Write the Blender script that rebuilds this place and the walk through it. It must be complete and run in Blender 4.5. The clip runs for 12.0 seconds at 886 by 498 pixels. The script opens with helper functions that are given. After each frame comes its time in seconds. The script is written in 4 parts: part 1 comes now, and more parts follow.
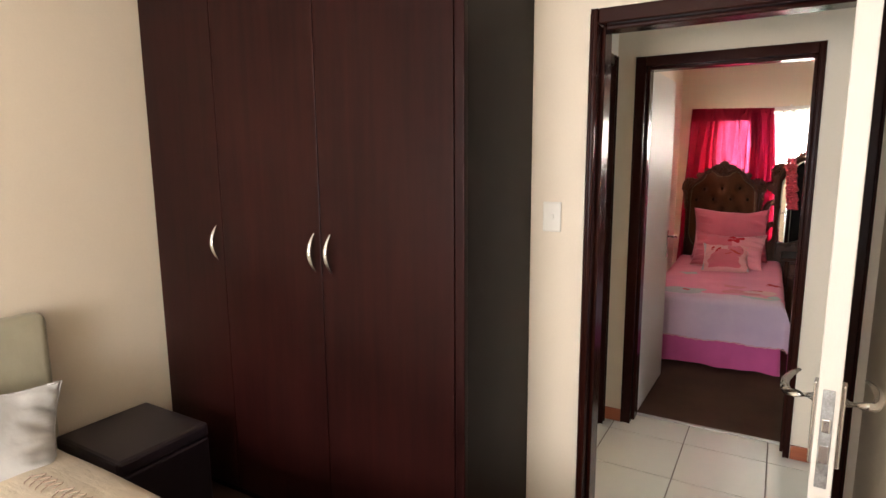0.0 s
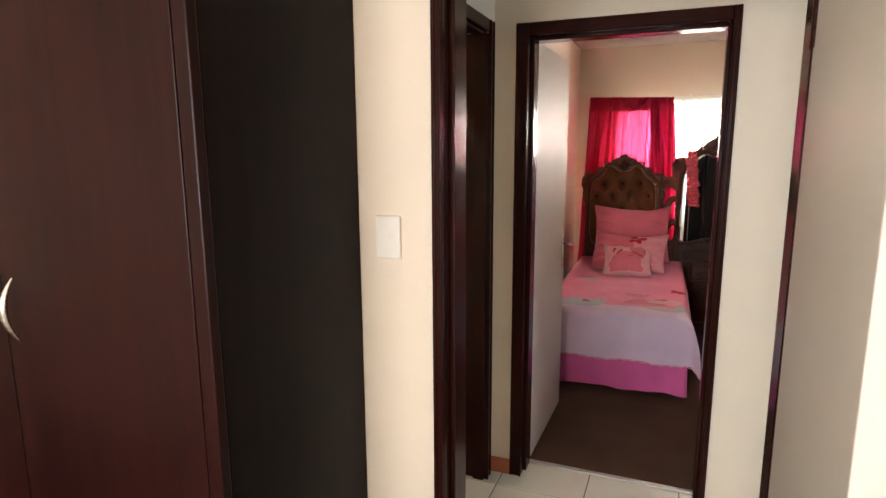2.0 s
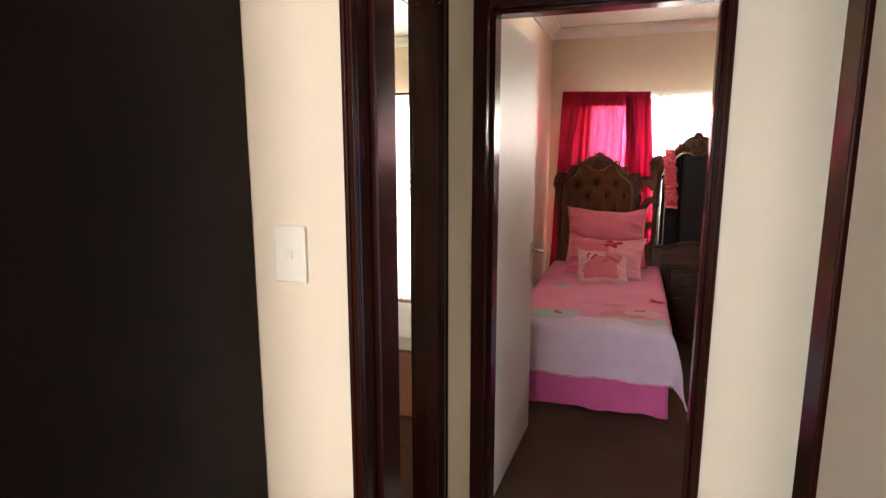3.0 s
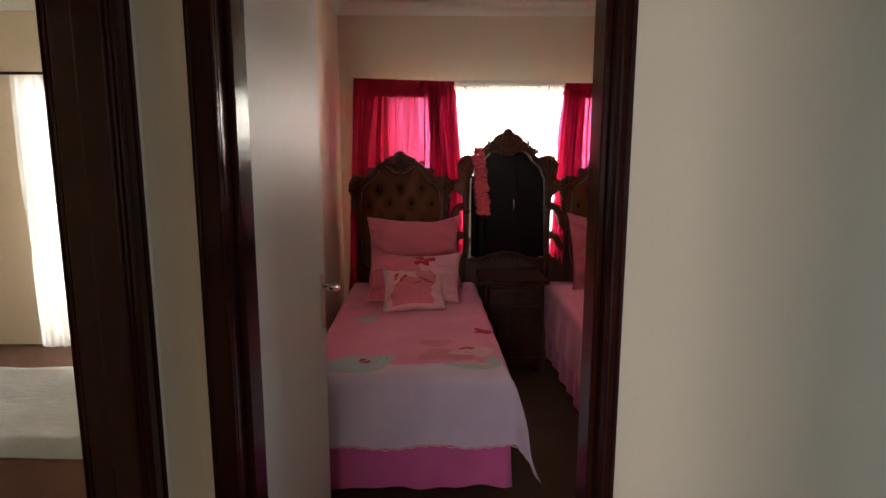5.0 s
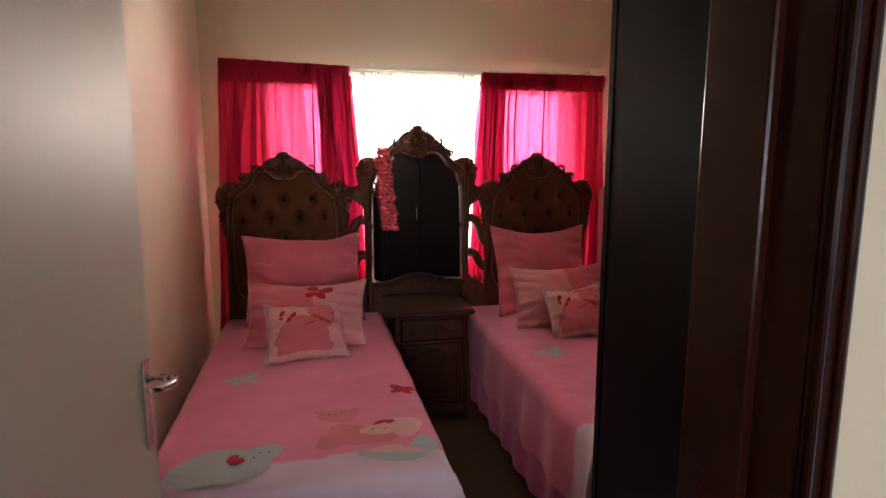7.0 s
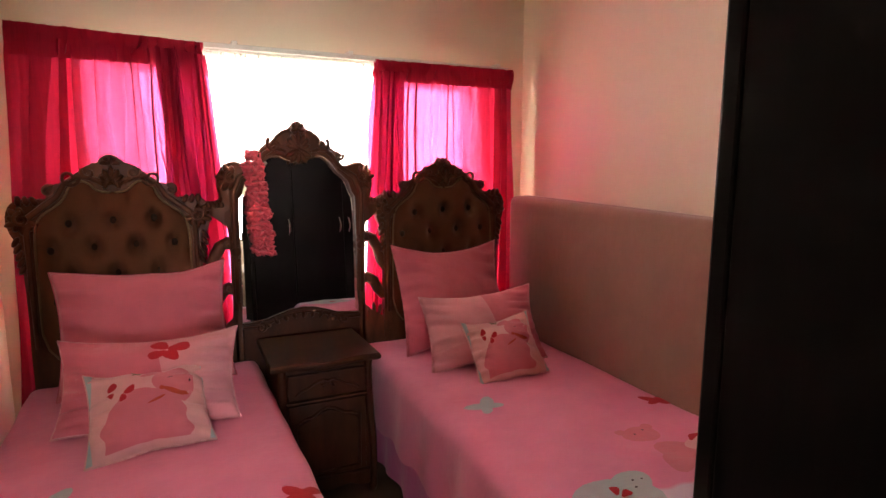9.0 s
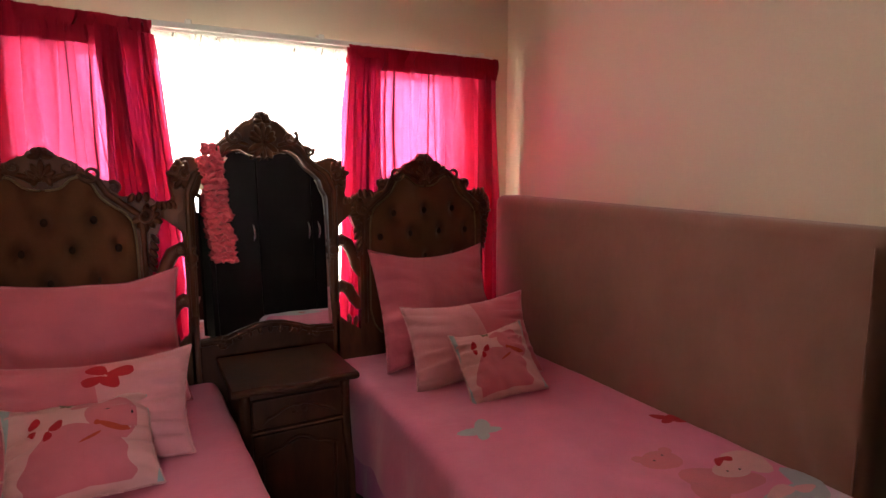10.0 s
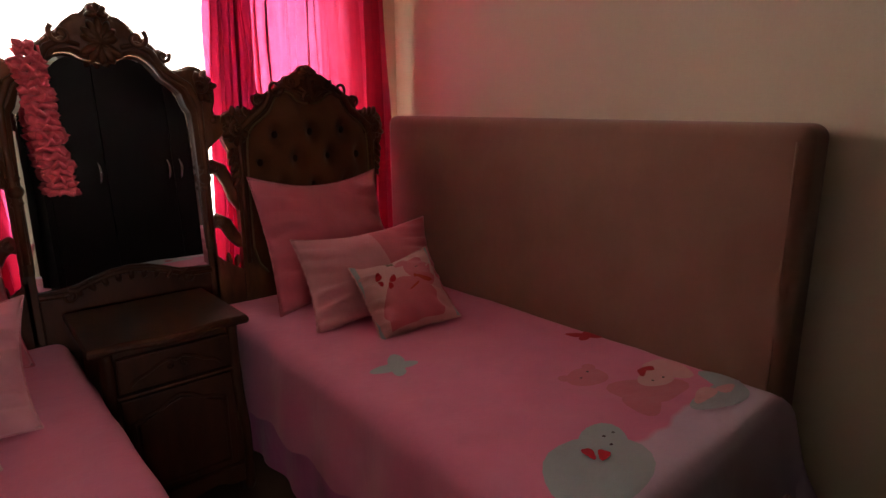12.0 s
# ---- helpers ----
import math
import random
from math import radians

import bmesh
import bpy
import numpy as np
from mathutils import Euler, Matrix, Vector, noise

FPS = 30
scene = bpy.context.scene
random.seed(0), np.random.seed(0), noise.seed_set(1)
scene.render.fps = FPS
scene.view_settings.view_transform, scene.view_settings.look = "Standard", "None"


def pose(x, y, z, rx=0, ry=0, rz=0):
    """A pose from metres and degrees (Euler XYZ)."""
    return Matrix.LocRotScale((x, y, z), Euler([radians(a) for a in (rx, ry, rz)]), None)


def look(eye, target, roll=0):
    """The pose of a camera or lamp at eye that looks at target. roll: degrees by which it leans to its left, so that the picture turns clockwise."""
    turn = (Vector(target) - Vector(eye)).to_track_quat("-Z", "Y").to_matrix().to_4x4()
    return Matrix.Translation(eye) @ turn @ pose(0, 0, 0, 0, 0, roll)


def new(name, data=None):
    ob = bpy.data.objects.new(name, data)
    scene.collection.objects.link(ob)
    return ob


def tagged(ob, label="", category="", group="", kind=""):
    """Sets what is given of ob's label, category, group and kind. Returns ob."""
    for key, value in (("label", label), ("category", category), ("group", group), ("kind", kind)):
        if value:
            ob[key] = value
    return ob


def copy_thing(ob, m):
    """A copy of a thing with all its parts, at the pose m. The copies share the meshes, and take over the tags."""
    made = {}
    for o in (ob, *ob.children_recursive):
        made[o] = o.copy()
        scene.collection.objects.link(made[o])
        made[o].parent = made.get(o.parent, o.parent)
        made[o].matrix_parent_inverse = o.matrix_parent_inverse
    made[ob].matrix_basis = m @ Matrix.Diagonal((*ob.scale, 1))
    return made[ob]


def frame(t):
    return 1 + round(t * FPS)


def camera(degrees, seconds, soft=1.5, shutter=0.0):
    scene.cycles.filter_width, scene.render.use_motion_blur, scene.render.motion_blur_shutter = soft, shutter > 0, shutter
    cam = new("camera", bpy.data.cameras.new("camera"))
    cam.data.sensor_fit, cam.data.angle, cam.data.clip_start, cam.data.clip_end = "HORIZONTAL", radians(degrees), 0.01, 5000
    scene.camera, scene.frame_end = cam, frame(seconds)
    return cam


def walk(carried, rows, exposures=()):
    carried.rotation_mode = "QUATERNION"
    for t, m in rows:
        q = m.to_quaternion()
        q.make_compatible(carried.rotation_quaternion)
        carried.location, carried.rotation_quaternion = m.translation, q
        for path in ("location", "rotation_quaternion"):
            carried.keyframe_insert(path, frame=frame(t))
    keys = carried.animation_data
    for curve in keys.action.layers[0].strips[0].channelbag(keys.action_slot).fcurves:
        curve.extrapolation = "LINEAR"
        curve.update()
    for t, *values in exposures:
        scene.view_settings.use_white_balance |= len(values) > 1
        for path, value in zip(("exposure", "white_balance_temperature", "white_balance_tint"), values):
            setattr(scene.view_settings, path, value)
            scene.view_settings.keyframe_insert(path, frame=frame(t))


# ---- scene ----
cam = camera(75.1, 12.0)
PATH = [
    (0, (0.67, 0.719, 1.561), (-0.327, 2.424, 1.244), -0.4),
    (0.5, (0.661, 0.866, 1.545), (-0.314, 2.582, 1.219), -0.5),
    (1, (0.618, 1.107, 1.568), (-0.281, 2.861, 1.227), -0.2),
    (1.5, (0.609, 1.259, 1.551), (-0.189, 3.061, 1.21), -0.0),
    (2, (0.609, 1.52, 1.56), (-0.123, 3.349, 1.216), -0.3),
    (2.5, (0.608, 1.726, 1.557), (-0.098, 3.565, 1.212), -0.1),
    (3, (0.568, 1.922, 1.534), (-0.084, 3.781, 1.189), -0.0),
    (3.5, (0.474, 2.22, 1.557), (0.031, 4.139, 1.209), 0.2),
    (3.7, (0.45, 2.29, 1.55), (0.115, 4.23, 1.2), 0.2),
    (5.5, (0.409, 3.1, 1.446), (0.532, 5.073, 1.139), 0.2),
    (6, (0.388, 3.286, 1.455), (0.637, 5.247, 1.152), 0.4),
    (6.5, (0.386, 3.457, 1.447), (0.73, 5.404, 1.145), 0.2),
    (8.3, (0.397, 4.078, 1.46), (1.042, 5.949, 1.176), 0.2),
    (8.5, (0.389, 4.132, 1.453), (1.106, 5.978, 1.173), 0.2),
    (9, (0.396, 4.293, 1.465), (1.239, 6.083, 1.175), 0.2),
    (9.5, (0.434, 4.437, 1.437), (1.324, 6.207, 1.164), -0.0),
    (10, (0.453, 4.564, 1.411), (1.394, 6.309, 1.147), 0.0),
    (10.5, (0.489, 4.663, 1.398), (1.535, 6.347, 1.134), -0.2),
    (11, (0.497, 4.725, 1.35), (1.68, 6.314, 1.075), -0.4),
    (11.5, (0.491, 4.772, 1.299), (1.742, 6.297, 0.965), -0.4),
    (12, (0.49, 4.798, 1.29), (1.761, 6.274, 0.839), -0.5),
]
# the clip's camera closes down as it turns to the window
EXPOSURE = [(0, -0.1), (2.0, 0.06), (3.0, 0.06), (3.5, -0.24), (5.5, -1.06), (6.0, -0.72), (6.5, -0.60), (8.5, 0.25), (9.5, -0.1), (10.5, -0.68), (11.0, -0.95), (12, -1.0)]
walk(cam, [(t, look(eye, target, roll)) for t, eye, target, roll in PATH], EXPOSURE)

# ---- world, sun, window light ----
SKY = bpy.data.worlds.new("sky")
scene.world = SKY
SKY.use_nodes = True
_wn = SKY.node_tree.nodes
_sky = _wn.new("ShaderNodeTexSky")
_sky.sky_type, _sky.sun_disc = "NISHITA", False
_sky.sun_elevation, _sky.sun_rotation = radians(48), radians(183)
_wn["Background"].inputs["Strength"].default_value = 0.12
SKY.node_tree.links.new(_sky.outputs["Color"], _wn["Background"].inputs["Color"])

sun = new("sun", bpy.data.lights.new("sun", "SUN"))
sun.data.energy, sun.data.angle, sun.data.color = 3.0, radians(0.5), (1.0, 0.95, 0.88)
sun.matrix_world = look((0, 0, 10), (0.15, 2.6, 7.1))


def window_light(name, eye, target, w, h, watts, color=(1, 1, 1)):
    lamp = new(name, bpy.data.lights.new(name, "AREA"))
    lamp.data.shape, lamp.data.size, lamp.data.size_y = "RECTANGLE", w, h
    lamp.data.energy, lamp.data.color = watts, color
    lamp.matrix_world = look(eye, target)
    return lamp


window_light("skylight_back_room", (-0.32, -1.72, 1.45), (0.25, 2.0, 1.0), 1.6, 1.15, 160, (0.94, 0.945, 0.97))
window_light("skylight_pink_room", (1.36, 8.05, 1.45), (0.70, 5.2, 0.3), 2.15, 1.75, 1060, (1.0, 0.95, 0.87))
window_light("skylight_side_room", (-1.85, 7.75, 1.2), (-1.85, 4.0, 0.9), 1.5, 1.9, 150, (1.0, 0.98, 0.95))
# bluish fill added at the unseen passage end to brighten the passage wall
window_light("fill_passage", (2.60, 3.55, 1.02), (0.0, 3.5, 0.75), 0.78, 1.9, 15, (0.46, 0.71, 1.0))


# ---- materials ----
def graph(name):
    m = bpy.data.materials.new(name)
    m.use_nodes = True
    nt = m.node_tree
    return m, nt, nt.nodes["Principled BSDF"]


def node(nt, kind, **sockets):
    n = nt.nodes.new(kind)
    for key, value in sockets.items():
        n.inputs[key.replace("_", " ")].default_value = value
    return n


def ramp(nt, fac, *stops):
    r = nt.nodes.new("ShaderNodeValToRGB")
    el = r.color_ramp.elements
    while len(el) < len(stops):
        el.new(0.5)
    for e, (p, c) in zip(el, stops):
        e.position, e.color = p, (*c, 1)
    nt.links.new(fac, r.inputs["Fac"])
    return r.outputs["Color"]


def coords(nt, scale=(1, 1, 1), where="Object"):
    tc, mp = nt.nodes.new("ShaderNodeTexCoord"), nt.nodes.new("ShaderNodeMapping")
    mp.inputs["Scale"].default_value = scale
    nt.links.new(tc.outputs[where], mp.inputs["Vector"])
    return mp.outputs["Vector"]


def noisy(nt, vec, scale, detail=4.0, rough=0.55):
    n = node(nt, "ShaderNodeTexNoise", Scale=scale, Detail=detail, Roughness=rough)
    nt.links.new(vec, n.inputs["Vector"])
    return n.outputs["Fac"]


def bumped(nt, b, height, strength, distance):
    bp = node(nt, "ShaderNodeBump", Strength=strength, Distance=distance)
    nt.links.new(height, bp.inputs["Height"])
    nt.links.new(bp.outputs["Normal"], b.inputs["Normal"])


def shade(c, k):
    return tuple(min(1.0, v * k) for v in c)


def plain(name, col, rough=0.5, metal=0.0, vary=0.12, coarse=3.0, fine=60.0, bump=0.15, depth=0.002, stretch=(1, 1, 1), coat=0.0, sheen=0.0, spec=0.5):
    """A surface with slow stains, fine grain and light relief."""
    m, nt, b = graph(name)
    vec = coords(nt, stretch)
    slow, quick = noisy(nt, vec, coarse), noisy(nt, vec, fine)
    mix = node(nt, "ShaderNodeMath")
    mix.operation = "MULTIPLY_ADD"
    mix.inputs[1].default_value = 0.45
    nt.links.new(quick, mix.inputs[0])
    half = node(nt, "ShaderNodeMath")
    half.operation = "MULTIPLY"
    half.inputs[1].default_value = 0.55
    nt.links.new(slow, half.inputs[0])
    nt.links.new(half.outputs[0], mix.inputs[2])
    nt.links.new(ramp(nt, mix.outputs[0], (0.3, shade(col, 1 - vary)), (0.7, shade(col, 1 + vary))), b.inputs["Base Color"])
    rr = node(nt, "ShaderNodeMapRange")
    rr.inputs["To Min"].default_value, rr.inputs["To Max"].default_value = max(0.02, rough - 0.08), min(1, rough + 0.08)
    nt.links.new(slow, rr.inputs["Value"])
    nt.links.new(rr.outputs["Result"], b.inputs["Roughness"])
    b.inputs["Metallic"].default_value = metal
    b.inputs["Coat Weight"].default_value = coat
    b.inputs["Sheen Weight"].default_value = sheen
    b.inputs["Specular IOR Level"].default_value = spec
    if bump:
        bumped(nt, b, quick, bump, depth)
    return m


def cloth(name, col, vary=0.08, weave=900.0, crease=0.8, sheen=0.25):
    """Woven cotton: fine threads, soft creases."""
    m, nt, b = graph(name)
    vec = coords(nt)
    slow, fold = noisy(nt, vec, 5.0), noisy(nt, coords(nt, (1, 2.2, 1)), 14.0, 3.0)
    thread = noisy(nt, vec, weave, 2.0)
    nt.links.new(ramp(nt, slow, (0.3, shade(col, 1 - vary)), (0.7, shade(col, 1 + vary))), b.inputs["Base Color"])
    b.inputs["Roughness"].default_value = 0.9
    b.inputs["Sheen Weight"].default_value = sheen
    b.inputs["Specular IOR Level"].default_value = 0.2
    add = node(nt, "ShaderNodeMath")
    add.operation = "MULTIPLY_ADD"
    add.inputs[1].default_value = 0.06
    nt.links.new(thread, add.inputs[0])
    nt.links.new(fold, add.inputs[2])
    bumped(nt, b, add.outputs[0], crease, 0.006)
    return m


def sheer(name, col, see, pass_light, stretch=(60, 1, 4), tint=None):
    """Thin curtain cloth that lets light through."""
    m, nt, b = graph(name)
    out = nt.nodes["Material Output"]
    vec = coords(nt, stretch)
    tone = ramp(nt, noisy(nt, vec, 2.0), (0.25, shade(col, 0.86)), (0.75, shade(col, 1.08)))
    nt.links.new(tone, b.inputs["Base Color"])
    b.inputs["Roughness"].default_value = 0.85
    b.inputs["Specular IOR Level"].default_value = 0.15
    tr = nt.nodes.new("ShaderNodeBsdfTranslucent")
    nt.links.new(tone, tr.inputs["Color"])
    a, c = node(nt, "ShaderNodeMixShader", Fac=pass_light), node(nt, "ShaderNodeMixShader", Fac=see)
    nt.links.new(b.outputs[0], a.inputs[1])
    nt.links.new(tr.outputs[0], a.inputs[2])
    hole = nt.nodes.new("ShaderNodeBsdfTransparent")
    hole.inputs["Color"].default_value = (*(tint or col), 1)
    nt.links.new(a.outputs[0], c.inputs[1])
    nt.links.new(hole.outputs[0], c.inputs[2])
    nt.links.new(c.outputs[0], out.inputs["Surface"])
    return m


def wood(name, dark, light, rough=0.4, coat=0.0, stretch=(14, 14, 0.8), relief=0.12, spec=0.5):
    m, nt, b = graph(name)
    vec = coords(nt, stretch)
    grain, pore = noisy(nt, vec, 2.2, 6.0, 0.6), noisy(nt, vec, 16.0, 3.0)
    blot = noisy(nt, coords(nt), 1.6, 3.0)
    mix = node(nt, "ShaderNodeMath")
    mix.operation = "MULTIPLY_ADD"
    mix.inputs[1].default_value = 0.5
    nt.links.new(blot, mix.inputs[0])
    half = node(nt, "ShaderNodeMath")
    half.operation = "MULTIPLY"
    half.inputs[1].default_value = 0.5
    nt.links.new(grain, half.inputs[0])
    nt.links.new(half.outputs[0], mix.inputs[2])
    nt.links.new(ramp(nt, mix.outputs[0], (0.35, dark), (0.65, light)), b.inputs["Base Color"])
    b.inputs["Roughness"].default_value = rough
    b.inputs["Coat Weight"].default_value = coat
    b.inputs["Coat Roughness"].default_value = 0.15
    b.inputs["Specular IOR Level"].default_value = spec
    bumped(nt, b, pore, relief, 0.0015)
    return m


def glow(name, col, strength):
    m, nt, b = graph(name)
    e = nt.nodes.new("ShaderNodeEmission")
    e.inputs["Color"].default_value, e.inputs["Strength"].default_value = (*col, 1), strength
    nt.links.new(e.outputs[0], nt.nodes["Material Output"].inputs["Surface"])
    return m


CREAM = plain("cream_wall_paint", (0.71, 0.60, 0.46), 0.6, vary=0.035, coarse=1.3, fine=140, bump=0.12, depth=0.002)
CEIL = plain("white_ceiling_paint", (0.80, 0.79, 0.75), 0.7, vary=0.03, fine=90, bump=0.1)
CARPET = plain("brown_carpet", (0.100, 0.056, 0.038), 0.95, vary=0.3, coarse=2.5, fine=420, bump=0.9, depth=0.006, sheen=0.0, spec=0.05)
TILE = plain("cream_floor_tile", (0.66, 0.60, 0.49), 0.3, vary=0.03, coarse=4, fine=30, bump=0.03)
GROUT = plain("pale_brown_grout", (0.20, 0.145, 0.10), 0.9, vary=0.2, fine=200, bump=0.4)
SKIRT_WOOD = wood("terracotta_skirting", (0.30, 0.075, 0.03), (0.42, 0.12, 0.05), 0.4, stretch=(2, 2, 30))
FRAME = plain("dark_brown_gloss_enamel", (0.026, 0.0062, 0.0040), 0.20, vary=0.10, coarse=14, fine=90, bump=0.0, spec=0.14)
LEAF = plain("white_door_paint", (0.62, 0.565, 0.49), 0.46, vary=0.04, coarse=2, fine=120, bump=0.06, depth=0.001, stretch=(3, 3, 0.4), spec=0.32)
MAHOG = wood("mahogany_wardrobe", (0.0105, 0.0023, 0.0020), (0.0250, 0.0056, 0.0045), 0.36, spec=0.12)
ESPRESSO = wood("espresso_wardrobe", (0.0072, 0.0034, 0.0027), (0.0120, 0.0060, 0.0048), 0.44, spec=0.09)
LEATHER = plain("dark_leatherette", (0.011, 0.0055, 0.0085), 0.5, vary=0.2, fine=260, bump=0.35, depth=0.001)
NEAR_BLACK = wood("near_black_wardrobe", (0.0034, 0.0019, 0.0019), (0.0064, 0.0038, 0.0036), 0.45, spec=0.06)
CHROME = plain("brushed_chrome", (0.72, 0.71, 0.69), 0.22, metal=1.0, vary=0.05, fine=300, bump=0.05)
STRIP = plain("dull_metal_strip", (0.42, 0.40, 0.37), 0.5, metal=0.8, vary=0.1)
STEEL = plain("worn_lock_steel", (0.30, 0.29, 0.27), 0.38, metal=1.0, vary=0.5, coarse=40, fine=300, bump=0.3)
PLASTIC = plain("white_switch_plastic", (0.74, 0.69, 0.60), 0.35, vary=0.02, bump=0.0)
CARVED = wood("carved_walnut", (0.032, 0.0090, 0.0042), (0.125, 0.042, 0.0160), 0.46, spec=0.24, stretch=(9, 9, 2.5), relief=0.3)
WALNUT = wood("dark_walnut", (0.020, 0.0055, 0.0026), (0.070, 0.021, 0.0085), 0.42, spec=0.20, stretch=(9, 9, 2.5), relief=0.3)
GILT = plain("worn_gilt_piping", (0.17, 0.10, 0.045), 0.5, metal=0.3, vary=0.3, fine=160)
VELVET = plain("brown_velvet", (0.100, 0.035, 0.0140), 0.85, vary=0.22, coarse=9, fine=300, bump=0.3, sheen=0.12, spec=0.2)
VELVET_D = plain("brown_velvet_button", (0.030, 0.011, 0.005), 0.85, vary=0.1, sheen=0.05, spec=0.2)
MIRROR, _nt, _b = graph("mirror_silver")
_b.inputs["Base Color"].default_value = (0.80, 0.81, 0.82, 1)
_b.inputs["Metallic"].default_value, _b.inputs["Roughness"].default_value = 1.0, 0.0
PINK = cloth("pink_cotton", (0.62, 0.14, 0.22))
ROSE = cloth("rose_pillow_cotton", (0.62, 0.148, 0.200))
BLUSH = cloth("pale_pink_cotton", (0.68, 0.285, 0.325))
HOTPINK = cloth("magenta_valance_cotton", (0.58, 0.10, 0.28))
SALMON = cloth("salmon_print", (0.61, 0.155, 0.200))
WHITE_C = cloth("white_cotton_print", (0.68, 0.35, 0.355))
TEAL = cloth("pale_teal_print", (0.37, 0.42, 0.44))
RED = cloth("red_print", (0.46, 0.016, 0.030), sheen=0.05)
ORANGE = cloth("orange_print", (0.50, 0.065, 0.035), sheen=0.05)
INK = cloth("dark_print", (0.05, 0.02, 0.03))
TAN = cloth("tan_bed_base_cloth", (0.235, 0.112, 0.080), vary=0.08, crease=0.35)
OLIVE = cloth("sage_headboard_cloth", (0.40, 0.36, 0.25), crease=0.2)
QUILT = cloth("cream_patterned_quilt", (0.54, 0.44, 0.31), vary=0.18)
LINEN = cloth("white_linen", (0.66, 0.64, 0.61))
RED_SHEER = sheer("red_curtain_voile", (0.31, 0.007, 0.028), 0.075, 0.21, tint=(1.0, 0.19, 0.53))
RED_DOUBLE = sheer("red_curtain_double_cloth", (0.29, 0.006, 0.024), 0.012, 0.16, tint=(0.8, 0.1, 0.2))
NET = sheer("white_net", (0.86, 0.85, 0.80), 0.50, 0.65, (90, 1, 90))
ALU = plain("white_curtain_rail", (0.72, 0.71, 0.66), 0.35, vary=0.05)
FEATHER = plain("pink_feathers", (0.80, 0.100, 0.135), 0.9, vary=0.32, coarse=26, fine=260, bump=0.6, sheen=0.1)
GLASS, _nt, _b = graph("window_glass")
_b.inputs["Transmission Weight"].default_value, _b.inputs["Roughness"].default_value = 1.0, 0.0
_b.inputs["IOR"].default_value = 1.1
DAY = glow("bright_outdoors", (1.0, 0.97, 0.90), 8.0)
PLASTER = plain("outer_plaster", (0.55, 0.5, 0.42), 0.9)


def cover_print():
    """Pink quilt cover that turns lilac white towards the foot, with a scalloped border between."""
    m, nt, b = graph("pink_and_lilac_bedcover")
    tc = nt.nodes.new("ShaderNodeTexCoord")
    sep = nt.nodes.new("ShaderNodeSeparateXYZ")
    nt.links.new(tc.outputs["Object"], sep.inputs[0])
    wob = noisy(nt, coords(nt, (1, 0.2, 0.2)), 7.0, 1.0)
    add = node(nt, "ShaderNodeMath")
    add.operation = "MULTIPLY_ADD"
    add.inputs[1].default_value = 0.10
    nt.links.new(wob, add.inputs[0])
    nt.links.new(sep.outputs["Y"], add.inputs[2])
    step = node(nt, "ShaderNodeMapRange")
    step.inputs["From Min"].default_value, step.inputs["From Max"].default_value = 0.185, 0.20
    nt.links.new(add.outputs[0], step.inputs["Value"])
    slow = noisy(nt, coords(nt), 5.0)
    pink = ramp(nt, slow, (0.3, (0.66, 0.180, 0.300)), (0.7, (0.74, 0.215, 0.350)))
    pale = ramp(nt, slow, (0.3, (0.58, 0.42, 0.55)), (0.7, (0.66, 0.50, 0.60)))
    mix = nt.nodes.new("ShaderNodeMix")
    mix.data_type = "RGBA"
    nt.links.new(step.outputs["Result"], mix.inputs["Factor"])
    nt.links.new(pale, mix.inputs["A"])
    nt.links.new(pink, mix.inputs["B"])
    nt.links.new(mix.outputs["Result"], b.inputs["Base Color"])
    b.inputs["Roughness"].default_value, b.inputs["Sheen Weight"].default_value = 0.9, 0.25
    b.inputs["Specular IOR Level"].default_value = 0.2
    bumped(nt, b, noisy(nt, coords(nt, (1, 1.6, 1)), 11.0, 4.0), 0.45, 0.008)
    return m


COVER = cover_print()


# ---- builders ----
def thing(name, at=(0, 0, 0), label="", category="", group="", kind=""):
    e = new(name)
    e.empty_display_size = 0.05
    e.matrix_world = Matrix.Translation(at)
    return tagged(e, label, category, group, kind)


def part(name, bm, material, parent=None, label="", smooth=False):
    """One mesh object, with its points in the parent's frame."""
    me = bpy.data.meshes.new(name)
    bmesh.ops.recalc_face_normals(bm, faces=bm.faces)
    bm.to_mesh(me)
    bm.free()
    me.materials.append(material)
    if smooth:
        me.polygons.foreach_set("use_smooth", [True] * len(me.polygons))
    ob = new(name, me)
    if parent:
        ob.parent = parent
    if label:
        ob["label"] = label
    return ob


def solid(name, bm, material, label="", category="", group="", kind="", smooth=False):
    return tagged(part(name, bm, material, None, "", smooth), label, category, group, kind)


def box(bm, x0, x1, y0, y1, z0, z1, bev=0.0, seg=2, m=None):
    c, s = Vector(((x0 + x1) / 2, (y0 + y1) / 2, (z0 + z1) / 2)), Vector((abs(x1 - x0), abs(y1 - y0), abs(z1 - z0)))
    mat = Matrix.LocRotScale(c, None, s)
    vs = bmesh.ops.create_cube(bm, size=1, matrix=m @ mat if m else mat)["verts"]
    if bev:
        es = list({e for v in vs for e in v.link_edges})
        bmesh.ops.bevel(bm, geom=es, offset=bev, segments=seg, affect="EDGES", profile=0.5)
    return bm


def boxes(*rows, bev=0.0):
    bm = bmesh.new()
    for r in rows:
        box(bm, *r, bev=bev)
    return bm


